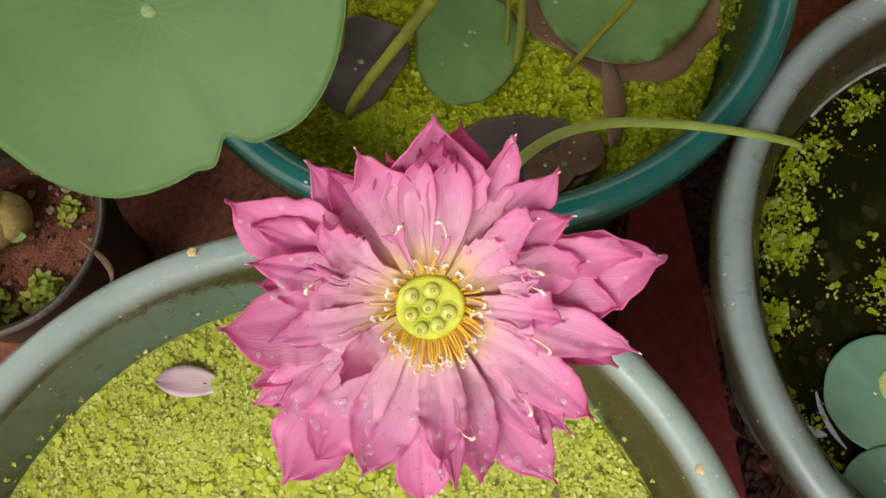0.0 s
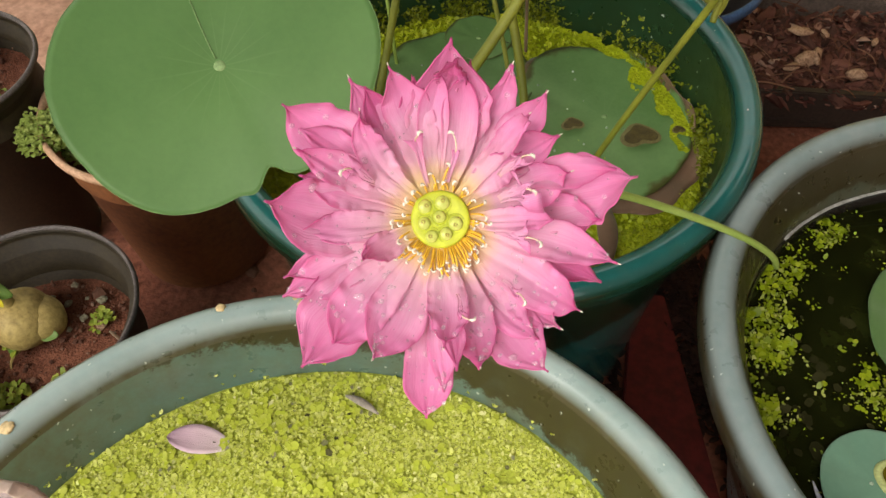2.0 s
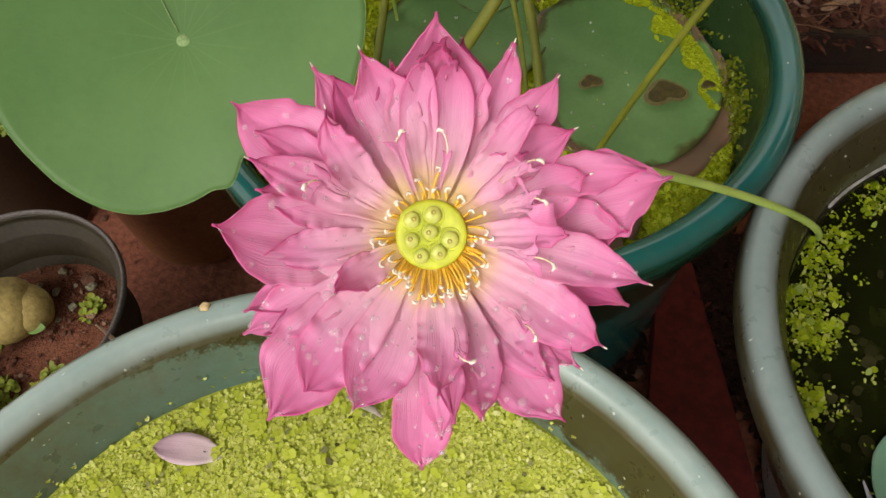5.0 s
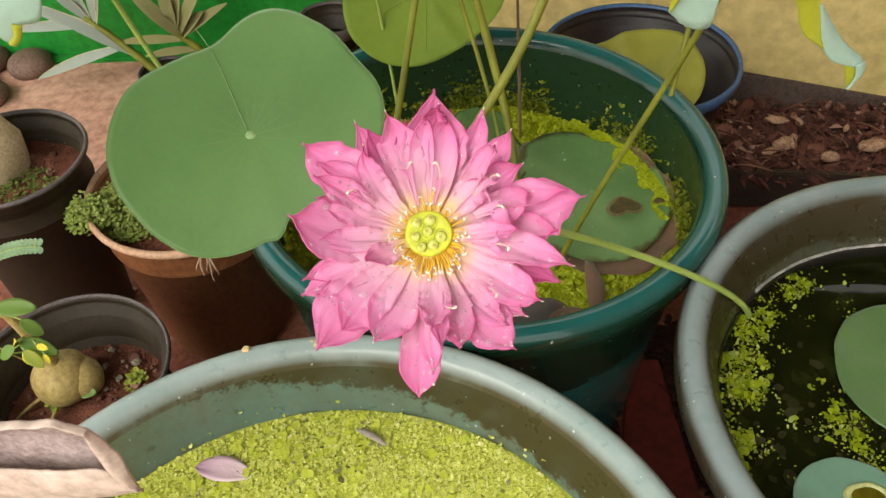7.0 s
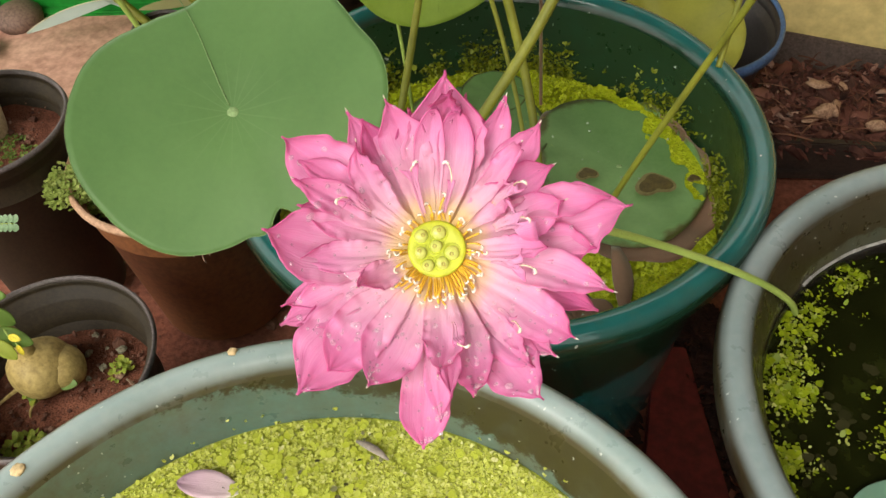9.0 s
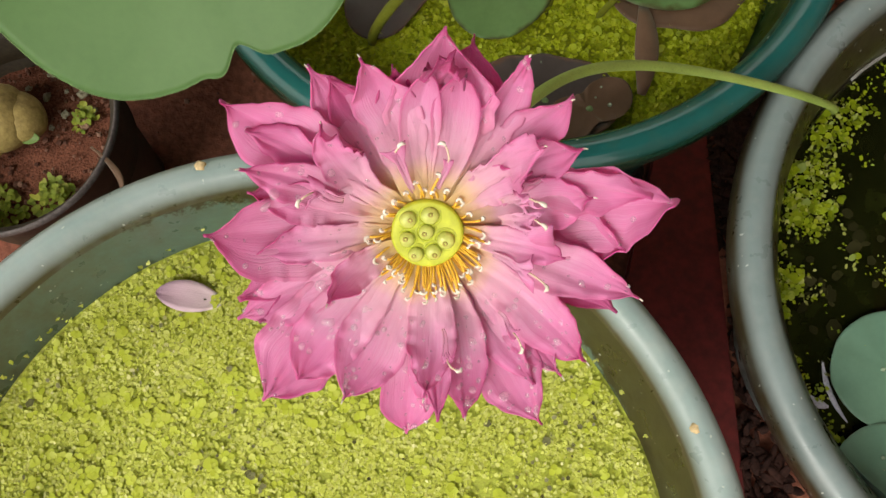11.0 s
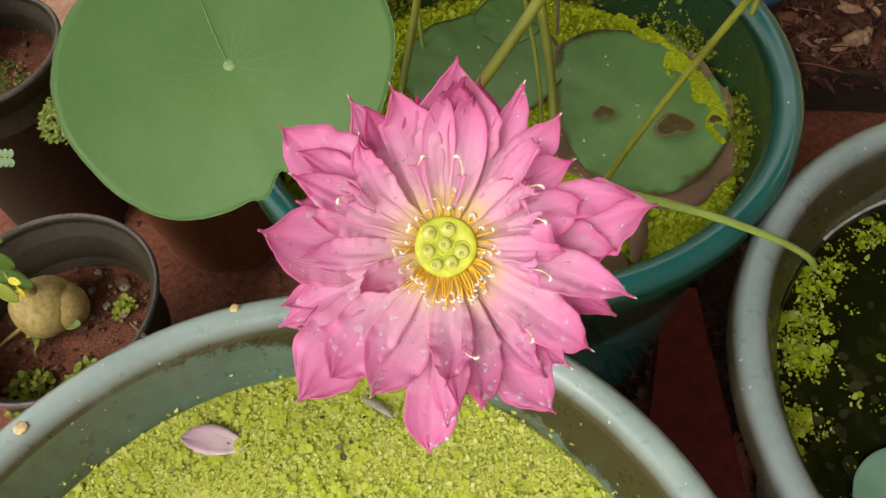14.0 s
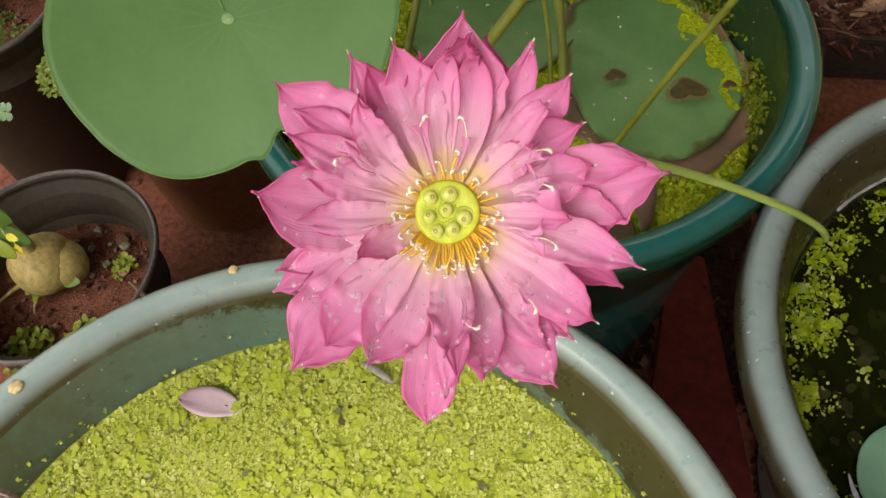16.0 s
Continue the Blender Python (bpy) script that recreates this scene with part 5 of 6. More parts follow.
def tilted_leaf(name, label, at, radius, material, normal, harmonics=(), dish=0.0, fold=0.0, ripple=0.01, wave=0.0, waves=3, phase=0.0, stalk_cp=None, group="standing leaves"):
    t = thing(name, label, "leaf", at, group)
    nz = Vector(normal).normalized()
    nx = Vector((1, 0, 0)) - nz * nz.x
    nx.normalize()
    m = Matrix((nx, nz.cross(nx), nz)).transposed()

    def shape(x, y, r, a, q):
        return dish * q * q + fold * x * x / radius + wave * q * q * sin(waves * a + phase)
    me = round_leaf("leaf_blade", material, radius, harmonics, shape, 18, 96, ripple)
    me.transform(m.to_4x4())
    ob = part("leaf_blade", me, t)
    thicken(ob, 0.0007)
    for turn in (0.0, 1.05, 2.1, 3.14, 4.2, 5.25):
        spine = []
        for i in range(9):
            r = radius * 0.92 * i / 8
            x, y = r * cos(turn + 0.5), r * sin(turn + 0.5)
            spine.append(m @ Vector((x, y, shape(x, y, r, turn + 0.5, r / radius) + 0.0002)))
        part("leaf_vein", tube("leaf_vein", spine, [0.0006 - 0.00005 * i for i in range(9)], material, 5), t)
    if stalk_cp:
        line = [p - Vector(at) for p in bezier(stalk_cp, 30)]
        part("leaf_stalk", tube("leaf_stalk", line, 0.0030, M_STALK_OLD, 10), t, "olive-green stalk")
    return t


tilted_leaf("lotus_leaf", "standing lotus leaf with backlight painted into its bright green", (-0.0400, 0.5330, 0.4060), 0.0780, M_LEAF_LIT, (0.05, -0.80, 0.45), ((0, 0), (0.004, 0.010)), 0.004, 0.1)


def smooth_line(points, n):
    """A curve through the given points."""
    pts = [Vector(p) for p in points]
    pts = [pts[0] * 2 - pts[1]] + pts + [pts[-1] * 2 - pts[-2]]
    out = []
    for i in range(n):
        f = (len(pts) - 3) * i / (n - 1)
        k = min(int(f), len(pts) - 4)
        t = f - k
        a, b, c, d = pts[k:k + 4]
        out.append(0.5 * (2 * b + (c - a) * t + (2 * a - 5 * b + 4 * c - d) * t * t + (3 * b - a - 3 * c + d) * t ** 3))
    return out


def web(name, low, high, material, parent, home, bulge=0.0, crumple=0.0, label="", n=28, m=10, thick=0.0007, seed=0.0, out=(0, -1, 0.5)):
    """A piece of leaf spanned between two edges."""
    a, b = smooth_line(low, n + 1), smooth_line(high, n + 1)
    verts, uvs, faces = [], [], []
    for i in range(n + 1):
        for k in range(m + 1):
            u = k / m
            p = a[i].lerp(b[i], u)
            lift = bulge * sin(pi * u) + crumple * noise.noise((p.x * 70, p.y * 70 + seed, p.z * 70)) + 0.5 * crumple * noise.noise((p.x * 210, p.y * 210 + seed, p.z * 210))
            p = p + Vector(out) * lift
            if crumple and k in (0, m):
                p = p + Vector((0.4, 0, 1)) * crumple * 0.7 * noise.noise((i * 0.9 + seed, k, 4.0))
            verts.append(p - home)
            uvs.append((i / n, 0.30 + 0.62 * (1 - u)))
    for i in range(n):
        for k in range(m):
            q = i * (m + 1) + k
            faces.append((q, q + 1, q + m + 2, q + m + 1))
    return thicken(part(name, mesh_of(name, verts, faces, material, uvs), parent, label), thick)


def curled_leaf():
    """The high pale leaf: its drooping lobe and a twisted torn flap hang from a blade that stays above the view."""
    home = Vector((0.18, 0.20, 0.66))
    t = thing("lotus_leaf", "pale curling lotus leaf with yellow torn edges", "leaf", home, "standing leaves")
    web("leaf_blade", [(0.1049, 0.130, 0.6055), (0.1128, 0.130, 0.5985), (0.1208, 0.130, 0.5959), (0.1263, 0.131, 0.5977), (0.1262, 0.132, 0.6036), (0.1300, 0.136, 0.6150), (0.1359, 0.142, 0.6180), (0.1530, 0.150, 0.6130), (0.1710, 0.158, 0.6110), (0.1790, 0.160, 0.6260)],
        [(0.1165, 0.130, 0.6513), (0.120, 0.135, 0.6540), (0.125, 0.140, 0.658), (0.131, 0.146, 0.662), (0.138, 0.152, 0.664), (0.146, 0.158, 0.666), (0.157, 0.165, 0.668), (0.170, 0.175, 0.668), (0.186, 0.182, 0.664), (0.200, 0.190, 0.656)], M_LEAF_PALE, t, home, 0.0012, 0.0008, n=45, m=14)
    web("leaf_fold", [(0.1041, 0.1265, 0.6079), (0.1055, 0.1265, 0.6225), (0.1060, 0.1260, 0.6357), (0.1033, 0.1250, 0.6530)],
        [(0.1056, 0.1265, 0.6066), (0.1110, 0.1262, 0.6195), (0.1158, 0.1260, 0.6300), (0.1200, 0.1250, 0.6530)], M_LEAF_FLAP, t, home, 0.0006, 0.0004, "yellow folded edge")
    web("leaf_flap", [(0.188, 0.228, 0.582), (0.1999, 0.233, 0.5579), (0.2068, 0.235, 0.5505), (0.2110, 0.235, 0.5392), (0.2173, 0.235, 0.5295), (0.2305, 0.235, 0.5210)],
        [(0.206, 0.228, 0.586), (0.2163, 0.234, 0.5578), (0.2194, 0.235, 0.5541), (0.2234, 0.235, 0.5430), (0.2273, 0.235, 0.5314), (0.2309, 0.235, 0.5206)], M_LEAF_FLAP, t, home, 0.001, 0.0005, "yellow-green twisted flap")
    web("leaf_flap", [(0.2206, 0.2345, 0.5505), (0.2293, 0.2345, 0.5235), (0.2382, 0.2345, 0.5120), (0.2473, 0.2345, 0.5086), (0.2560, 0.2345, 0.5069)],
        [(0.2230, 0.239, 0.5478), (0.2369, 0.239, 0.5305), (0.2487, 0.239, 0.5185), (0.2584, 0.239, 0.5110), (0.2624, 0.239, 0.5047)], M_LEAF_PALE, t, home, 0.002, 0.0005, "pale twisted flap")
    web("leaf_flap", [(0.2480, 0.2355, 0.5086), (0.2520, 0.2355, 0.4983), (0.2551, 0.2355, 0.4904)],
        [(0.2556, 0.2355, 0.5069), (0.2574, 0.2355, 0.4992), (0.2556, 0.2355, 0.4900)], M_LEAF_FLAP, t, home, 0.0, 0.0003, "yellow-green flap tip", 12, 6)
    web("leaf_flap", [(0.2541, 0.233, 0.5093), (0.2565, 0.233, 0.4999), (0.2544, 0.233, 0.4907)],
        [(0.2600, 0.235, 0.5109), (0.2615, 0.235, 0.5016), (0.2551, 0.233, 0.4905)], M_LEAF_PALE, t, home, 0.001, 0.0003, "pale curling flap tip", 12, 6)
    line = [p - home for p in bezier([(0.0876, 0.3266, 0.2050), (0.1408, 0.3159, 0.4202), (0.1996, 0.3185, 0.4913), (0.1908, 0.2430, 0.7050)], 36)]
    part("leaf_stalk", tube("leaf_stalk", line, 0.0026, M_STALK_OLD, 10), t, "long slanting olive stalk")


curled_leaf()
tilted_leaf("lotus_leaf", "yellowing old lotus leaf leaning into a pot", (0.207, 0.642, 0.215), 0.078, M_LEAF_OLD, (-0.15, -0.55, 0.8), ((0, 0), (0.006, 0.006)), 0.004, 0.1)


def corner_leaf():
    home = Vector((-0.19, 0.10, 0.62))
    t = thing("lotus_leaf", "pale lotus leaf tip with a yellow edge", "leaf", home, "standing leaves")
    web("leaf_blade", [(-0.2150, 0.100, 0.6190), (-0.2040, 0.100, 0.6130), (-0.1960, 0.100, 0.6080), (-0.1910, 0.100, 0.6170), (-0.1800, 0.100, 0.6200), (-0.1750, 0.100, 0.6300)],
        [(-0.215, 0.102, 0.6290), (-0.207, 0.103, 0.6290), (-0.200, 0.104, 0.6320), (-0.193, 0.106, 0.6370), (-0.186, 0.107, 0.6440), (-0.175, 0.108, 0.6560)], M_LEAF_PALE, t, home, 0.003, 0.0008)
    web("leaf_flap", [(-0.1925, 0.099, 0.6190), (-0.1940, 0.099, 0.6130), (-0.1985, 0.099, 0.6085)],
        [(-0.1885, 0.099, 0.6180), (-0.1915, 0.099, 0.6120), (-0.1960, 0.099, 0.6075)], M_LEAF_FLAP, t, home, 0.001, 0.0006, "yellow-green torn edge", 12, 6)
    line = [q - home for q in bezier([(-0.130, 0.345, 0.200), (-0.262, 0.372, 0.34), (-0.320, 0.440, 0.45), (-0.30, 0.40, 0.56), (-0.23, 0.16, 0.655)], 40)]
    part("leaf_stalk", tube("leaf_stalk", line, 0.0024, M_STALK, 8), t, "green stalk")


corner_leaf()


# the dry leaf, folded like an envelope, that hangs over the duckweed tub
def dry_leaf():
    home = Vector((-0.22, -0.05, 0.52))
    t = thing("dry_leaf", "dry tan lotus leaf folded on a dead stalk", "leaf", home)
    web("leaf_inside", [(-0.245, -0.043, 0.468), (-0.2148, -0.043, 0.474), (-0.1849, -0.043, 0.472), (-0.1617, -0.043, 0.472), (-0.1400, -0.044, 0.469)],
        [(-0.240, -0.043, 0.506), (-0.2000, -0.044, 0.514), (-0.1700, -0.044, 0.5200), (-0.1560, -0.045, 0.5220), (-0.1420, -0.046, 0.5170)], M_LEAF_MAUVE, t, home, -0.003, 0.0018, "mauve-brown inner side", 30, 16, 0.0012)
    web("leaf_fold", [(-0.250, -0.049, 0.450), (-0.2218, -0.049, 0.4560), (-0.1995, -0.049, 0.4586), (-0.1803, -0.049, 0.4606), (-0.1606, -0.049, 0.4646), (-0.1442, -0.048, 0.4675), (-0.1335, -0.047, 0.4695)],
        [(-0.235, -0.050, 0.490), (-0.2033, -0.050, 0.4926), (-0.1843, -0.050, 0.4912), (-0.1748, -0.050, 0.4905), (-0.1599, -0.050, 0.4913), (-0.1440, -0.049, 0.4900), (-0.1350, -0.0475, 0.4730)], M_LEAF_DRY, t, home, 0.0025, 0.0009, "pale tan folded edge", 40, 12, 0.0012, 3.0)
    web("leaf_fold", [(-0.1409, -0.047, 0.5205), (-0.1352, -0.047, 0.5022), (-0.1338, -0.047, 0.4846), (-0.1338, -0.047, 0.4665)],
        [(-0.1414, -0.051, 0.5195), (-0.1418, -0.051, 0.5050), (-0.1408, -0.051, 0.4920), (-0.1372, -0.050, 0.4780)], M_LEAF_DRY, t, home, 0.0015, 0.0010, "pale tan folded edge", 30, 8, 0.0012, 9.0)
    web("leaf_fold", [(-0.236, -0.047, 0.506), (-0.1929, -0.047, 0.5172), (-0.1708, -0.047, 0.5246), (-0.1614, -0.047, 0.5252), (-0.1541, -0.047, 0.5264), (-0.1483, -0.047, 0.5238), (-0.1406, -0.047, 0.5202)],
        [(-0.232, -0.051, 0.508), (-0.1915, -0.051, 0.5170), (-0.1695, -0.051, 0.5245), (-0.1600, -0.051, 0.5250), (-0.1528, -0.051, 0.5262), (-0.1475, -0.051, 0.5232), (-0.1410, -0.051, 0.5195)], M_LEAF_DRY, t, home, 0.001, 0.0007, "pale tan folded edge", 40, 6, 0.0012, 15.0)
    part("leaf_stalk", tube("leaf_stalk", [q - home for q in bezier([(-0.245, -0.043, 0.500), (-0.262, -0.05, 0.42), (-0.255, -0.06, 0.33), (-0.25, -0.07, 0.24)], 20)], 0.003, M_LEAF_BROWN, 8), t, "brown dead stalk")


dry_leaf()




# ---- pots ----
def pot(label, cx, cy, rim, wide, soil, shell, lip, rim_h=0.018, wall=0.004, ridges=0):
    t = thing("flower_pot", label, "pot", (cx, cy, rim), "pots")
    foot = wide * 0.68
    inside = [(wide - wall, -0.001), (wide - wall - 0.002, -rim_h)]
    for i in range(ridges):
        z = -rim_h - 0.012 * (i + 1)
        inside += [(wide - wall - 0.006 - 0.003 * i, z), (wide - wall - 0.009 - 0.003 * i, z - 0.002)]
    inside += [(foot + (wide - wall - foot) * (soil / rim), soil - rim - 0.01)]
    body = [(0, -rim), (foot, -rim), (foot + 0.003, -rim + 0.004), (wide - 0.010, -rim_h - 0.004), (wide - 0.004, -rim_h - 0.002)]
    part("pot_shell", lathe("pot_shell", body + [(wide - 0.0045, -0.004)] + [(r - 0.0007, z - 0.002) for r, z in inside], shell, 72, 0.002, 5), t)
    part("pot_rim", lathe("pot_rim", [(wide - 0.003, -rim_h), (wide, -rim_h + 0.002), (wide + 0.0005, -0.004), (wide - 0.001, 0), (wide - wall, 0.0003), (wide - wall - 0.0012, -0.004)], lip, 72, 0.002, 5), t)
    return t


def soil_bed(cx, cy, z, radius, seed, crumbs=260, material=None):
    def shape(x, y, r, a, q):
        return 0.004 * noise.noise((x * 60 + seed, y * 60, 0.0)) + 0.006 * (1 - q * q)
    ob = single("soil", round_leaf("soil", M_SOIL, radius, (), shape, 14, 48), "crumbly red-brown potting soil in a pot", "soil", kind="stuff")
    ob.location = (cx, cy, z)
    rng = random.Random(seed)
    lumps = []
    for i in range(crumbs):
        a, r = rng.uniform(0, 2 * pi), radius * 0.97 * math.sqrt(rng.random())
        lumps.append(blob_data((cx + r * cos(a), cy + r * sin(a), z + 0.004 + 0.004 * (1 - (r / radius) ** 2)), 0.0011 * math.exp(rng.gauss(0.1, 0.5)), 0.7, i, 0.35, 4, 6))
    single("soil_crumbs", mesh_of("soil_crumbs", *joined(lumps), M_CHIP, smooth=False), "crumbs and grit on potting soil", "soil", kind="stuff")


pot("black nursery pot with a pale worn rim", -0.367, 0.210, 0.198, 0.094, 0.135, M_BLACK, M_BLACK_RIM, 0.007, 0.0026, 2)
soil_bed(-0.367, 0.210, 0.132, 0.080, 31, 300)
pot("terracotta-coloured plastic pot with a faded rim", -0.309, 0.445, 0.224, 0.112, 0.190, M_TERRA, M_TERRA_RIM, 0.009, 0.005)
soil_bed(-0.309, 0.445, 0.186, 0.099, 32, 120)
pot("black nursery pot with a thick-stemmed plant", -0.502, 0.445, 0.261, 0.087, 0.225, M_BLACK, M_BLACK_RIM, 0.006, 0.003, 1)
soil_bed(-0.502, 0.445, 0.220, 0.078, 33, 160)
pot("black pot with a blue rim", 0.233, 0.760, 0.188, 0.138, 0.06, M_POT_DEEP, M_BLUE, 0.016, 0.0045, 3)
soil_bed(0.233, 0.760, 0.055, 0.098, 34, 60)


def caudex(cx, cy, z, radius, height, material, seed, lean=(0, 0), neck=0.25):
    prof = []
    for i in range(15):
        s = i / 14
        r = radius * ((1 - s) ** 0.55 * (1 - neck) + neck) * (0.80 + 0.35 * sin(pi * min(1, s * 2.2 + 0.12)))
        prof.append((r, height * s))
    me = lathe("stem_base", prof, material, 24, 0.05, seed, True)
    for v in me.vertices:
        k = v.co.z / height
        v.co.x += lean[0] * k * k + 0.10 * radius * noise.noise((v.co.x * 40, v.co.y * 40, v.co.z * 40))
        v.co.y += lean[1] * k * k + 0.10 * radius * noise.noise((v.co.x * 40, v.co.y * 40, v.co.z * 40 + 9))
    return me


def oval_leaf(name, base, way, up, length, width, material, parent, cup=0.15, tip=0.35):
    """A small oval leaf with a blunt point, dished along its middle."""
    way, up = Vector(way).normalized(), Vector(up).normalized()
    side = way.cross(up).normalized()
    up = side.cross(way)
    verts, faces = [], []
    n, m = 14, 6
    for i in range(n + 1):
        s = i / n
        w = 0.5 * width * max(0.03, sin(pi * min(1, s ** (1 - 0.3 * tip)))) ** 0.62
        for k in range(m + 1):
            u = -1 + 2 * k / m
            verts.append(Vector(base) + way * length * s + side * w * u + up * (cup * w * u * u - 0.18 * length * s * s + 0.05 * width * noise.noise((s * 3, u * 2, length * 900))))
    for i in range(n):
        for k in range(m):
            q = i * (m + 1) + k
            faces.append((q, q + 1, q + m + 2, q + m + 1))
    return thicken(part(name, mesh_of(name, verts, faces, material), parent), 0.0006)


def desert_rose():
    home = Vector((-0.391, 0.222, 0.128))
    t = thing("desert_rose", "small desert rose with a swollen tan stem", "plant", home)
    for name, at, size, squash, seed in (("stem_base", (0.001, 0.003, 0.034), 0.0285, 0.98, 3), ("side_swelling", (0.016, 0.006, 0.030), 0.0215, 1.0, 5)):
        v, f = blob_data((0, 0, 0), size, squash, seed, 0.0, 18, 28)
        v = [p * (1 + 0.10 * noise.noise((p.x * 38, p.y * 38, p.z * 30 + seed)) + 0.03 * noise.noise((p.x * 120, p.y * 120, p.z * 120))) for p in v]
        part(name, mesh_of(name, v, f, M_CAUDEX), t, "swollen tan stem", Vector(at))
    limb = bezier([(0.002, 0.002, 0.045), (-0.004, 0.004, 0.095), (-0.010, 0.004, 0.115), (-0.018, 0.0, 0.150)], 14)
    part("branch", tube("branch", limb, [0.0075 - 0.0003 * i for i in range(14)], M_CAUDEX, 8), t)
    # base, heading and size of each leaf
    for bx, by, bz, wx, wy, wz, length, width, tone in (
            (-0.402, 0.215, 0.279, 1, 0.0, 0.10, 0.034, 0.017, M_ROSE_LEAF), (-0.384, 0.213, 0.266, 0.5, -0.1, -0.75, 0.024, 0.013, M_ROSE_LEAF), (-0.412, 0.215, 0.262, -0.7, 0.1, 0.5, 0.026, 0.015, M_ROSE_LEAF),
            (-0.398, 0.212, 0.236, 1, -0.1, -0.35, 0.034, 0.016, M_ROSE_LEAF), (-0.392, 0.205, 0.232, 0.9, -0.5, -0.7, 0.022, 0.012, M_SPRIG), (-0.404, 0.210, 0.229, -1, -0.2, -0.5, 0.022, 0.013, M_ROSE_LEAF),
            (-0.400, 0.208, 0.238, 0.3, -0.3, 0.6, 0.014, 0.007, M_YELLOW_LEAF), (-0.394, 0.206, 0.228, 0.1, -0.5, -0.9, 0.013, 0.006, M_YELLOW_LEAF), (-0.380, 0.208, 0.236, 0.8, -0.3, 0.1, 0.012, 0.006, M_YELLOW_LEAF), (-0.376, 0.206, 0.226, 0.2, -0.4, -0.9, 0.011, 0.005, M_YELLOW_LEAF),
            (-0.408, 0.212, 0.300, 0.4, -0.1, 0.5, 0.020, 0.012, M_ROSE_LEAF), (-0.414, 0.212, 0.304, -0.6, 0.1, 0.7, 0.018, 0.011, M_SPRIG),
            (-0.372, 0.212, 0.157, 1, -0.1, 0.18, 0.018, 0.0115, M_ROSE_LEAF), (-0.383, 0.208, 0.152, -0.8, -0.4, -0.10, 0.017, 0.010, M_ROSE_LEAF), (-0.404, 0.203, 0.150, 0.5, -0.4, 0.5, 0.010, 0.006, M_SPRIG),
            (-0.398, 0.200, 0.149, 0.9, -0.3, 0.3, 0.010, 0.006, M_ROSE_LEAF), (-0.392, 0.199, 0.150, 0.2, -0.6, 0.4, 0.010, 0.006, M_SPRIG), (-0.424, 0.212, 0.215, -0.5, -0.3, 0.5, 0.014, 0.008, M_SPRIG)):
        at = Vector((bx, by, bz)) - home
        start = limb[min(13, max(0, int((at.z - 0.065) * 150)))] if at.z > 0.06 else Vector((at.x * 0.8, at.y, 0.03))
        stem = bezier([start, start.lerp(at, 0.5) + Vector((0, 0, 0.004)), at], 8)
        leaf = part("leaf", tube("leaf_stem", stem, 0.0008, M_STALK, 5), t, "yellowed small leaf" if tone is M_YELLOW_LEAF else "")
        oval_leaf("leaf_blade", at, (wx, wy, wz), (0, -0.45, 0.85), length, width, tone, leaf)
    for cp, thick in (([(-0.010, -0.012, 0.030), (-0.020, -0.020, 0.026), (-0.034, -0.022, 0.016), (-0.044, -0.030, 0.008)], 0.0024), ([(0.004, -0.022, 0.022), (-0.002, -0.028, 0.020), (-0.008, -0.030, 0.012), (-0.004, -0.036, 0.008)], 0.0018), ([(-0.008, 0.0, 0.060), (-0.016, -0.004, 0.066), (-0.022, -0.008, 0.082), (-0.034, -0.006, 0.094)], 0.0011)):
        part("root", tube("root", bezier(cp, 12), [thick * (1 - 0.05 * i) for i in range(12)], M_CAUDEX, 7), t, "tan surface root")


desert_rose()


def sprigs(name, label, cx, cy, z, radius, count, size, material, seed, height=0.02, category="plant"):
    """Low mossy growth of many small leaves."""
    rng = random.Random(seed)
    lists = []
    for i in range(count):
        a, r = rng.uniform(0, 2 * pi), radius * math.sqrt(rng.random())
        b = rng.uniform(0, 2 * pi)
        h = height * rng.random() * (1.1 - (r / radius) ** 2)
        lists.append(round_blade_data((cx + r * cos(a), cy + r * sin(a), z + h), (cos(b), sin(b), rng.uniform(-0.2, 0.5)), (rng.uniform(-0.4, 0.4), rng.uniform(-0.6, 0.2), 1), size * rng.uniform(0.6, 1.3), size * rng.uniform(0.5, 0.9), 0.2))
    single(name, mesh_of(name, *joined(lists), material, smooth=False), label, category, kind="stuff")


sprigs("club_moss", "fluffy green club moss in a pot", -0.368, 0.432, 0.194, 0.052, 2600, 0.0048, M_MOSS_LIGHT, 41, 0.040)
sprigs("club_moss", "fluffy green club moss spilling over a pot rim", -0.404, 0.396, 0.214, 0.026, 700, 0.0048, M_MOSS_LIGHT, 42, 0.030)
sprigs("moss_patch", "low moss at the foot of a thick stem", -0.500, 0.420, 0.224, 0.050, 800, 0.004, M_MOSS, 43, 0.010)
sprigs("weed_seedlings", "tiny green seedlings in potting soil", -0.340, 0.165, 0.138, 0.018, 90, 0.007, M_SPRIG, 44, 0.014)
sprigs("weed_seedlings", "tiny green seedlings in potting soil", -0.385, 0.150, 0.138, 0.022, 110, 0.007, M_SPRIG, 45, 0.014)
sprigs("weed_seedlings", "tiny green seedlings in potting soil", -0.330, 0.240, 0.138, 0.012, 40, 0.006, M_SPRIG, 46, 0.010)

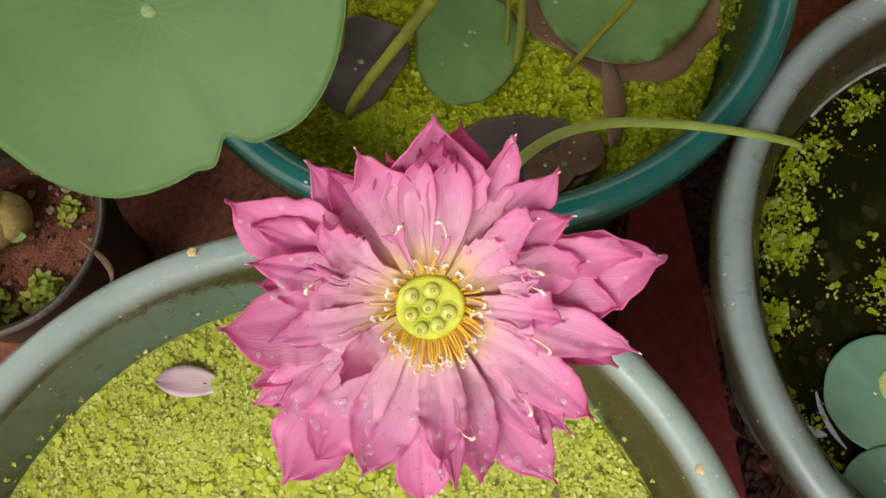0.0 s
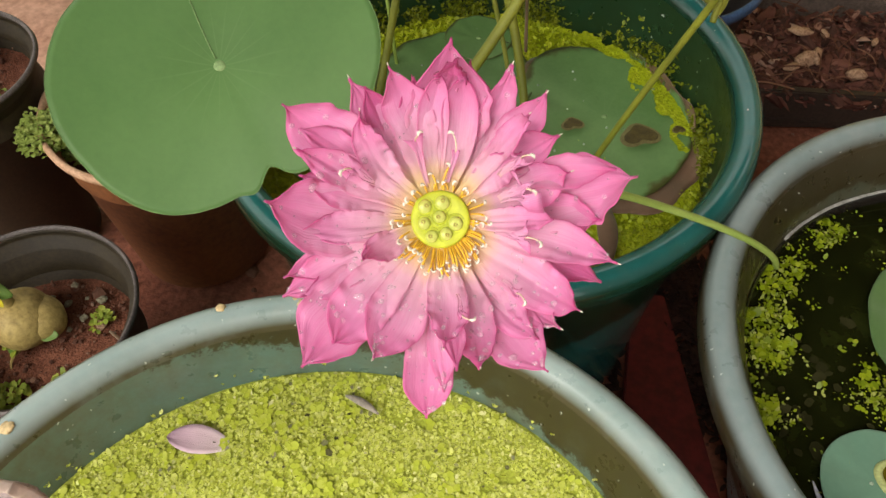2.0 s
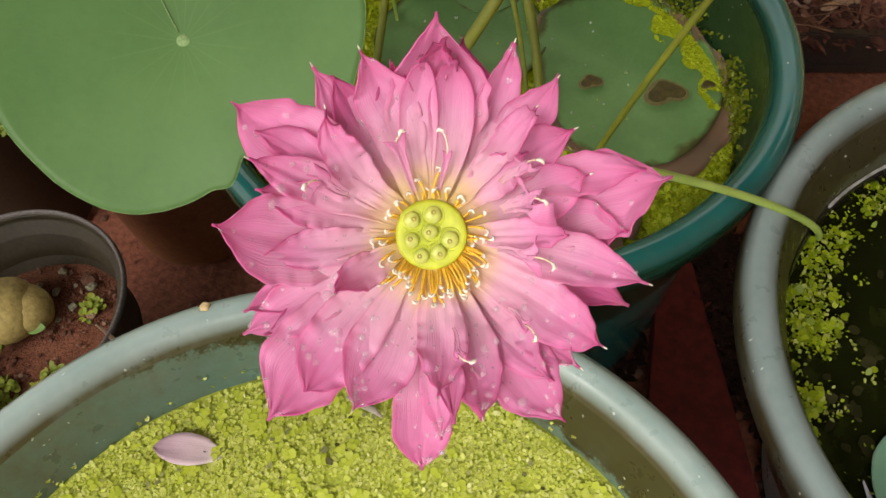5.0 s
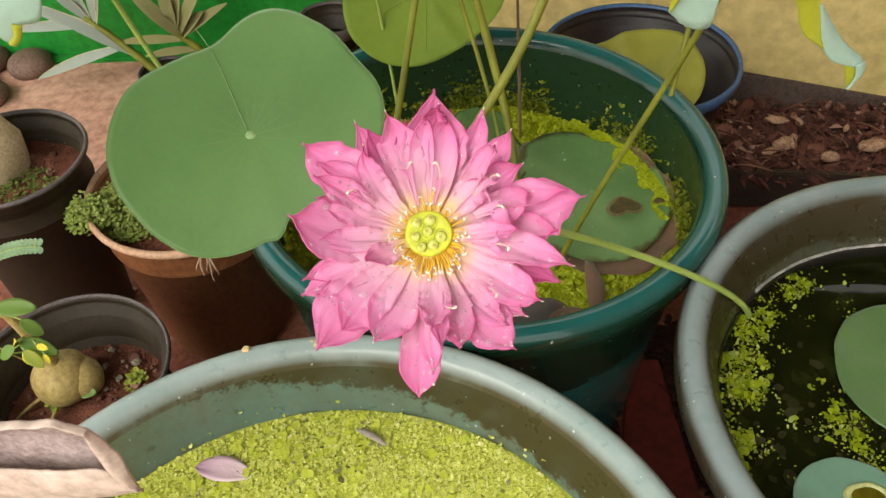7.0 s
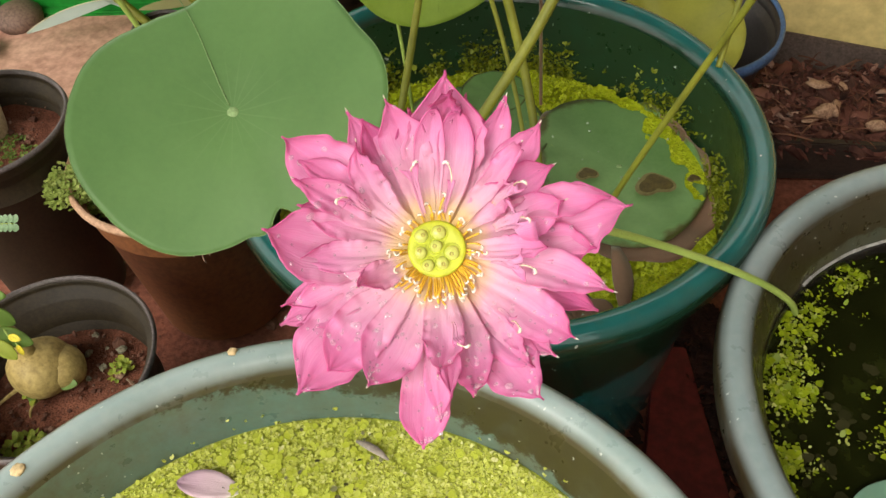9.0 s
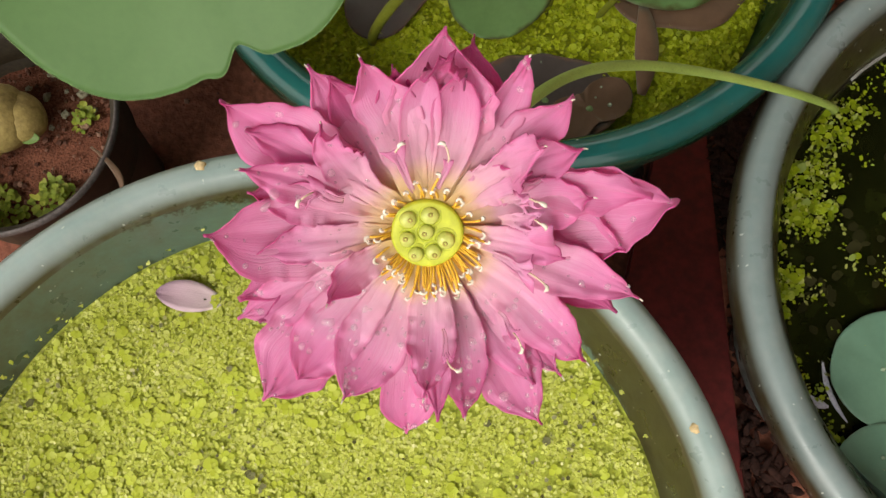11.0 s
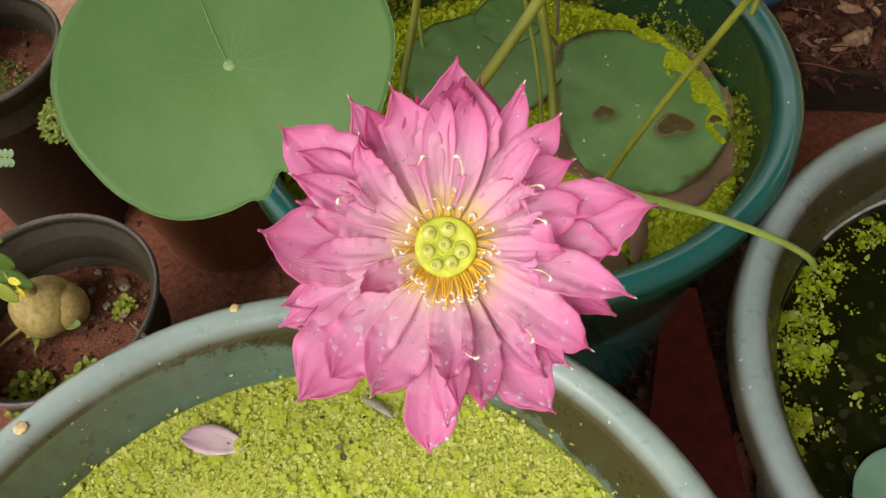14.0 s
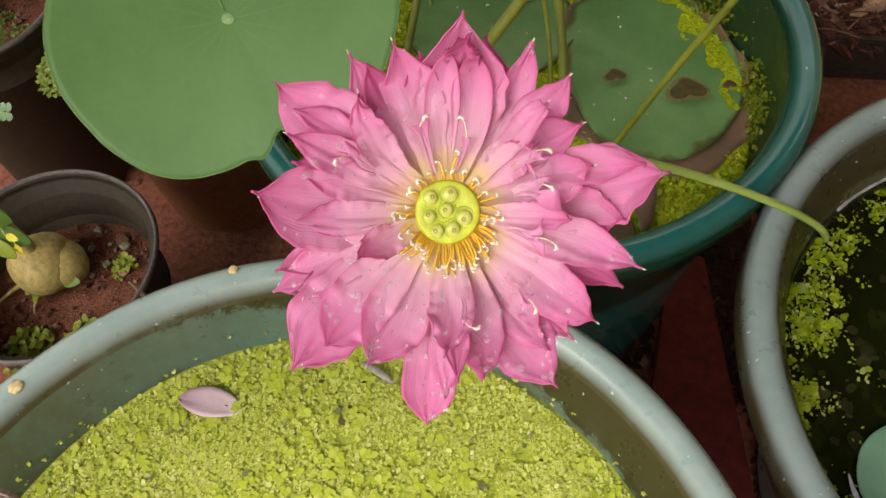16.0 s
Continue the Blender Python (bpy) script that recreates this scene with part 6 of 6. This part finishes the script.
for gx, gy, size, k in ((-0.366, 0.277, 0.0040, 1), (-0.335, 0.261, 0.0048, 2), (-0.366, 0.256, 0.0042, 3), (-0.347, 0.241, 0.0036, 4), (-0.329, 0.234, 0.0050, 5), (-0.323, 0.247, 0.0032, 6), (-0.383, 0.262, 0.0030, 7), (-0.350, 0.262, 0.0022, 8), (-0.356, 0.228, 0.0026, 9)):
    v, f = blob_data((0, 0, 0), size, 0.6, 70 + k, 0.32, 5, 8)
    grit = single("grit_chip", mesh_of("grit_chip", v, f, M_HUSK if k == 5 else M_GRIT, smooth=False), "tan chip lying on potting soil" if k == 5 else "pale grey-green grit chip on potting soil", "pebble", "chips on the soil")
    grit.location = (gx, gy, 0.1395)
    grit.rotation_euler = (0.3, 0.2, k * 1.3)

thick = thing("thick_stem_plant", "plant with a thick grey-tan ringed trunk", "plant", (-0.530, 0.465, 0.222))
part("trunk", caudex(0, 0, 0, 0.036, 0.20, M_TRUNK, 9, (-0.04, 0.02), 0.35), thick, "ringed grey-tan trunk")


def fern_sprig(cx, cy, z, way, length, seed):
    rng = random.Random(seed)
    t = thing("fern_sprig", "small blue-green sprig of paired round leaves", "plant", (cx, cy, z))
    line = bezier([(0, 0, 0), Vector(way) * length * 0.5 + Vector((0, 0, 0.012)), Vector(way) * length], 14)
    part("stem", tube("stem", line, 0.0008, M_STALK, 6), t)
    d = Vector(way).normalized()
    side = d.cross(Vector((0, -0.5, 1))).normalized()
    for i in range(2, 14):
        for s in (-1, 1):
            v, f = round_blade_data(line[i], side * s + d * 0.25, (0, -0.4, 1), 0.009, 0.0065, 0.15)
            part("leaflet", mesh_of("leaflet", v, f, M_LEAFLET), t)


fern_sprig(-0.492, 0.330, 0.215, (1, 0.12, 0.25), 0.060, 3)


# the plants behind, with long narrow pale-edged leaves
def silver_plant(label, at, head, leaves, material):
    """at: foot of the stem; head: its end; leaves: end point of each leaf, with width and where on the stem it starts."""
    home = Vector(at)
    t = thing("narrow_leaf_plant", label, "plant", home)
    line = bezier([(0, 0, 0), (Vector(head) - home) * 0.5 + Vector((0, 0, 0.01)), Vector(head) - home], 14)
    part("stem", tube("stem", line, [0.008 - 0.00025 * i for i in range(14)], M_STALK_OLD, 8), t)
    for ex, ey, ez, width, s in leaves:
        base = line[int(13 * s)]
        way = Vector((ex, ey, ez)) - home - base
        v, f = blade_data(base, way, (0, -0.6, 0.8), way.length, width, 0.06, 10, 0.8)
        leaf = part("leaf", mesh_of("leaf", v, f, material), t)
        thicken(leaf, 0.0006)
        for side in ((1,) if material is M_SILVER else ()):
            edge = [v[3 * i + 1 + side] for i in range(11)]
            part("leaf_margin", tube("leaf_margin", edge, [0.0008] * 10 + [0.0004], M_MARGIN, 5), leaf, "cream leaf margin")


pot("black nursery pot at the back", -0.520, 0.925, 0.055, 0.046, 0.045, M_BLACK, M_BLACK_RIM, 0.014, 0.004)
soil_bed(-0.520, 0.925, 0.040, 0.038, 35, 50)
silver_plant("plant with long grey-green leaves edged with cream", (-0.530, 0.928, 0.042), (-0.638, 0.950, 0.140),
             ((-0.780, 0.950, 0.120, 0.018, 0.85), (-0.690, 0.955, 0.200, 0.015, 0.95), (-0.712, 0.945, 0.170, 0.020, 0.35), (-0.752, 0.925, 0.042, 0.019, 0.50), (-0.600, 0.960, 0.210, 0.015, 0.85), (-0.618, 0.970, 0.215, 0.013, 0.90), (-0.730, 0.960, 0.150, 0.018, 0.75), (-0.655, 0.97, 0.19, 0.013, 0.95)), M_SILVER)
pot("small black pot at the back", -0.430, 0.960, 0.060, 0.042, 0.045, M_BLACK, M_BLACK_RIM, 0.012, 0.004)
soil_bed(-0.430, 0.960, 0.042, 0.034, 36, 40)
silver_plant("plant with olive and buff narrow leaves", (-0.440, 0.960, 0.045), (-0.500, 0.955, 0.110),
             ((-0.590, 0.935, 0.105, 0.016, 0.7), (-0.440, 0.950, 0.150, 0.021, 0.8), (-0.430, 0.955, 0.200, 0.023, 0.9), (-0.560, 0.960, 0.190, 0.023, 0.9), (-0.530, 0.940, 0.165, 0.018, 0.8), (-0.400, 0.950, 0.165, 0.018, 0.8), (-0.545, 0.925, 0.085, 0.015, 0.4), (-0.50, 0.96, 0.22, 0.02, 0.95), (-0.47, 0.965, 0.21, 0.018, 0.95)), M_OLIVE_LEAF)

# ---- behind: green plastic sheet, bark tray, pebbles, bricks ----
sheet = thing("plastic_sheet", "bright green plastic sheet standing behind the pots", "plastic sheet")
part("sheet_face", block("sheet_face", -0.52, 1.06, 0.21, 0.88, 0.012, 0.42, M_GREEN_SHEET, 0.003, 0.06), sheet)
part("sheet_edge", block("sheet_edge", -0.52, 1.045, 0.008, 0.88, 0.03, 0.015, M_GREEN_SHEET, 0.003, 0.06), sheet)
pot("black ribbed pot before a green sheet", -0.235, 0.965, 0.13, 0.055, 0.10, M_BLACK, M_BLACK_RIM, 0.02, 0.004, 2)


def bark_tray():
    t = thing("bark_tray", "shallow dark tray heaped with bark chips", "tray")
    part("tray_front", block("tray_front", 0.660, 0.648, 0.030, 0.62, 0.012, 0.060, M_TRAY, 0.002, -0.06), t)
    part("tray_side", block("tray_side", 0.358, 0.765, 0.030, 0.012, 0.21, 0.060, M_TRAY, 0.002), t)
    part("tray_base", block("tray_base", 0.660, 0.750, 0.008, 0.60, 0.20, 0.012, M_TRAY, 0.002), t)
    rng = random.Random(77)
    lists = []
    for i in range(4200):
        x, y = rng.uniform(0.37, 0.96), rng.uniform(0.655, 0.845)
        y -= 0.06 * (x - 0.37)
        v, f = blob_data((0, 0, 0), 0.0042 * math.exp(rng.gauss(0, 0.45)), 0.4, i, 0.4, 4, 5)
        m = Matrix.Translation((x, y, 0.040 + 0.016 * rng.random() + 0.010 * noise.noise((x * 14, y * 14, 0)))) @ Euler((rng.uniform(-0.7, 0.7), rng.uniform(-0.7, 0.7), rng.uniform(0, 6))).to_matrix().to_4x4() @ Matrix.Diagonal((rng.uniform(1, 2.4), 0.7, 1, 1))
        lists.append(([m @ p for p in v], f))
    part("bark_mulch", mesh_of("bark_mulch", *joined(lists), M_BARK, smooth=False), t, "red-brown bark chips with pale bits")["kind"] = "stuff"
    fibres = []
    for i in range(130):
        x, y, a = rng.uniform(0.37, 0.96), rng.uniform(0.65, 0.835), rng.uniform(0, 6.28)
        y -= 0.06 * (x - 0.37)
        half = Vector((cos(a), sin(a), rng.uniform(-0.15, 0.15))) * rng.uniform(0.010, 0.030)
        c = Vector((x, y, 0.060 + 0.010 * rng.random()))
        line = bezier([c - half, c + Vector((rng.uniform(-0.01, 0.01), rng.uniform(-0.01, 0.01), 0.008)), c + half], 7)
        fibres.append(tube_data(line, [0.0006 + 0.0006 * rng.random()] * 7, 4))
    part("husk_fibre", mesh_of("husk_fibre", *joined(fibres), M_FIBRE, smooth=False), t, "stringy brown husk fibres")["kind"] = "stuff"
    for x, y, size, flat, turn in ((0.447, 0.714, 0.013, 0.7, 0.3), (0.462, 0.720, 0.010, 0.8, 1.2), (0.425, 0.697, 0.009, 0.5, 0.5), (0.455, 0.772, 0.011, 0.35, -0.2), (0.484, 0.765, 0.007, 0.6, 1.8), (0.505, 0.685, 0.009, 0.8, 0.0), (0.573, 0.712, 0.016, 0.5, 0.2), (0.547, 0.752, 0.006, 0.7, 1.0)):
        v, f = blob_data((0, 0, 0), size, flat, int(size * 9000 + x * 99), 0.0, 9, 12)
        m = Matrix.Translation((x, y, 0.066)) @ Matrix.Rotation(turn, 4, "Z") @ Matrix.Diagonal((1.4, 0.7, 1, 1))
        v = [m @ (p * (1 + 0.45 * noise.noise((p.x * 120 + x * 50, p.y * 120, p.z * 120)))) for p in v]
        part("pale_chip", mesh_of("pale_chip", v, f, M_HUSK), t, "pale buff husk chip")


bark_tray()


def pebbles():
    for i, (x, y, size) in enumerate(((-0.800, 1.000, 0.040), (-0.835, 0.905, 0.036), (-0.885, 1.010, 0.042), (-0.880, 0.940, 0.034))):
        v, f = blob_data((0, 0, 0), size, 0.6, i, 0.0, 14, 20)
        v = [p * (1 + 0.14 * noise.noise((p.x * 22, p.y * 22, p.z * 22 + i))) for p in v]
        ob = single("pebble", mesh_of("pebble", v, f, M_STONE), "smooth brown river pebble on worn paving", "pebble", "pebbles")
        ob.location = (x, y, 0.020)
        ob.rotation_euler = (0, 0, 1.7 * i)


pebbles()


def litter():
    rng = random.Random(9)
    lists = []
    for i in range(1400):
        x, y = rng.uniform(-0.8, 0.6), rng.uniform(-0.3, 1.0)
        lists.append(blob_data((x, y, ground_height(x, y - 0.4) - 0.006), 0.0022 * math.exp(rng.gauss(0, 0.6)), 0.6, i, 0.35, 4, 6))
    single("ground_grit", mesh_of("ground_grit", *joined(lists), M_CHIP, smooth=False), "grit and crumbs on red earth", "grit", kind="stuff")


litter()
single("paving", block("paving", -0.75, 0.95, -0.006, 0.90, 0.50, 0.030, M_PAVING, 0.006, 0.08), "worn terracotta-coloured paving slab", "paving", kind="structure")
verts, faces = box_data(0.0, 0.0, 0.0, 0.17, 0.46, 0.014, 0.004)
for v in verts:
    back = (v.y + 0.23) / 0.46
    v.x = 0.195 + 0.017 * back + v.x * (1 - 0.80 * back)
    v.y, v.z = v.y + 0.140, v.z + 0.007
single("floor_tile", mesh_of("floor_tile", verts, faces, M_RED_TILE, smooth=False), "dark red oxide tile lying on the earth", "tile")


def wet_litter(label, cx, cy, rx, ry, count, seed):
    """Near-black leaf scraps on the ground between the tubs: debris that also stands in for the shade there."""
    rng = random.Random(seed)
    lists = []
    for i in range(count):
        a, q = rng.uniform(0, 2 * pi), math.sqrt(rng.random())
        at = (cx + rx * q * cos(a), cy + ry * q * sin(a), 0.004 + 0.016 * (1 - q) * rng.random())
        b = rng.uniform(0, 2 * pi)
        lists.append(blade_data(at, (cos(b), sin(b), rng.uniform(-0.15, 0.3)), (rng.uniform(-0.5, 0.5), rng.uniform(-0.5, 0.5), 1), rng.uniform(0.008, 0.022), rng.uniform(0.004, 0.010), rng.uniform(-0.2, 0.2), 4, 0.2))
    thicken(single("wet_litter", mesh_of("wet_litter", *joined(lists), M_SHADE_LITTER), label, "litter", kind="stuff"), 0.0006)


# debris in the gap; the two strips after it only paint occluded ground black
wet_litter("dark leaf litter between tubs, blackened to deepen the gap's shade", 0.128, 0.320, 0.045, 0.085, 500, 51)
wet_litter("near-black scraps standing in for shade beside a red tile", 0.252, 0.325, 0.040, 0.110, 700, 53)
wet_litter("near-black scraps standing in for shade under a tub", 0.292, 0.110, 0.030, 0.330, 700, 52)


# pale flecks stuck to the lips of the tubs
def fleck(cx, cy, z, size, seed, label):
    v, f = blob_data((0, 0, 0), size, 0.35, seed, 0.25, 5, 9)
    ob = single("dried_fleck", mesh_of("dried_fleck", v, f, M_LITTER), label, "fleck", "flecks on the tub lips")
    ob.location = (cx, cy, z)


fleck(-0.160, 0.147, 0.3160, 0.0034, 1, "pale dried fleck stuck to a tub lip")
fleck(-0.273, 0.058, 0.3155, 0.0046, 2, "pale dried fleck stuck to a tub lip")
fleck(0.139, 0.018, 0.3150, 0.0030, 3, "pale dried fleck stuck to a tub lip")
for dx, dy, size, k in ((0.0, 0.0, 0.0030, 4), (0.005, 0.001, 0.0024, 7), (-0.004, 0.002, 0.0020, 8), (0.002, -0.003, 0.0018, 9), (0.008, 0.0, 0.0018, 10)):
    fleck(-0.107 + dx, 0.154 + dy, 0.3155, size, k, "crumbly tan fleck stuck to a tub lip")
fleck(0.161, 0.219, 0.3015, 0.0020, 5, "white dried fleck stuck to a tub lip")
fleck(0.209, 0.288, 0.3085, 0.0018, 6, "white dried fleck stuck to a tub lip")

shed = thing("fallen_petal", "faded pink fallen petal lying on duckweed", "petal", (-0.1935, 0.0765, zf + 0.0058))
shed.rotation_euler = (0, 0, -0.055)
oval_leaf("petal_blade", (0, 0, 0.001), (1, 0, 0.05), (0, 0.05, 1), 0.0430, 0.0205, M_SHED, shed, 0.12, 0.2)
stalk("thin dark olive lotus stalk", [(0.1640, 0.312, 0.4300), (0.168, 0.322, 0.455), (0.1760, 0.338, 0.500)], 0.0022, 0.0020)
strip_leaf("leaf_scrap", "curly dry brown scrap hanging on a pot rim", bezier([(-0.288, 0.193, 0.200), (-0.276, 0.186, 0.199), (-0.262, 0.176, 0.185), (-0.270, 0.166, 0.176)], 12), [0.0006 + 0.0035 * sin(pi * i / 11) * (i / 11) for i in range(12)], M_LEAF_BROWN, 0.6)
roots = thing("dried_roots", "pale dried roots hanging from a pot rim", "roots", (-0.262, 0.334, 0.222))
for dx, dz, bend in ((-0.010, -0.018, 0.004), (-0.006, -0.026, -0.003), (0.004, -0.034, 0.004), (0.010, -0.024, -0.002), (0.001, -0.020, 0.006)):
    part("root", tube("root", bezier([(dx * 0.3, 0.002, 0.004), (dx + bend, -0.006, dz * 0.4), (dx - bend, -0.005, dz * 0.8), (dx, -0.004, dz)], 10), [0.0013 - 0.00009 * i for i in range(10)], M_ROOT, 6), roots)
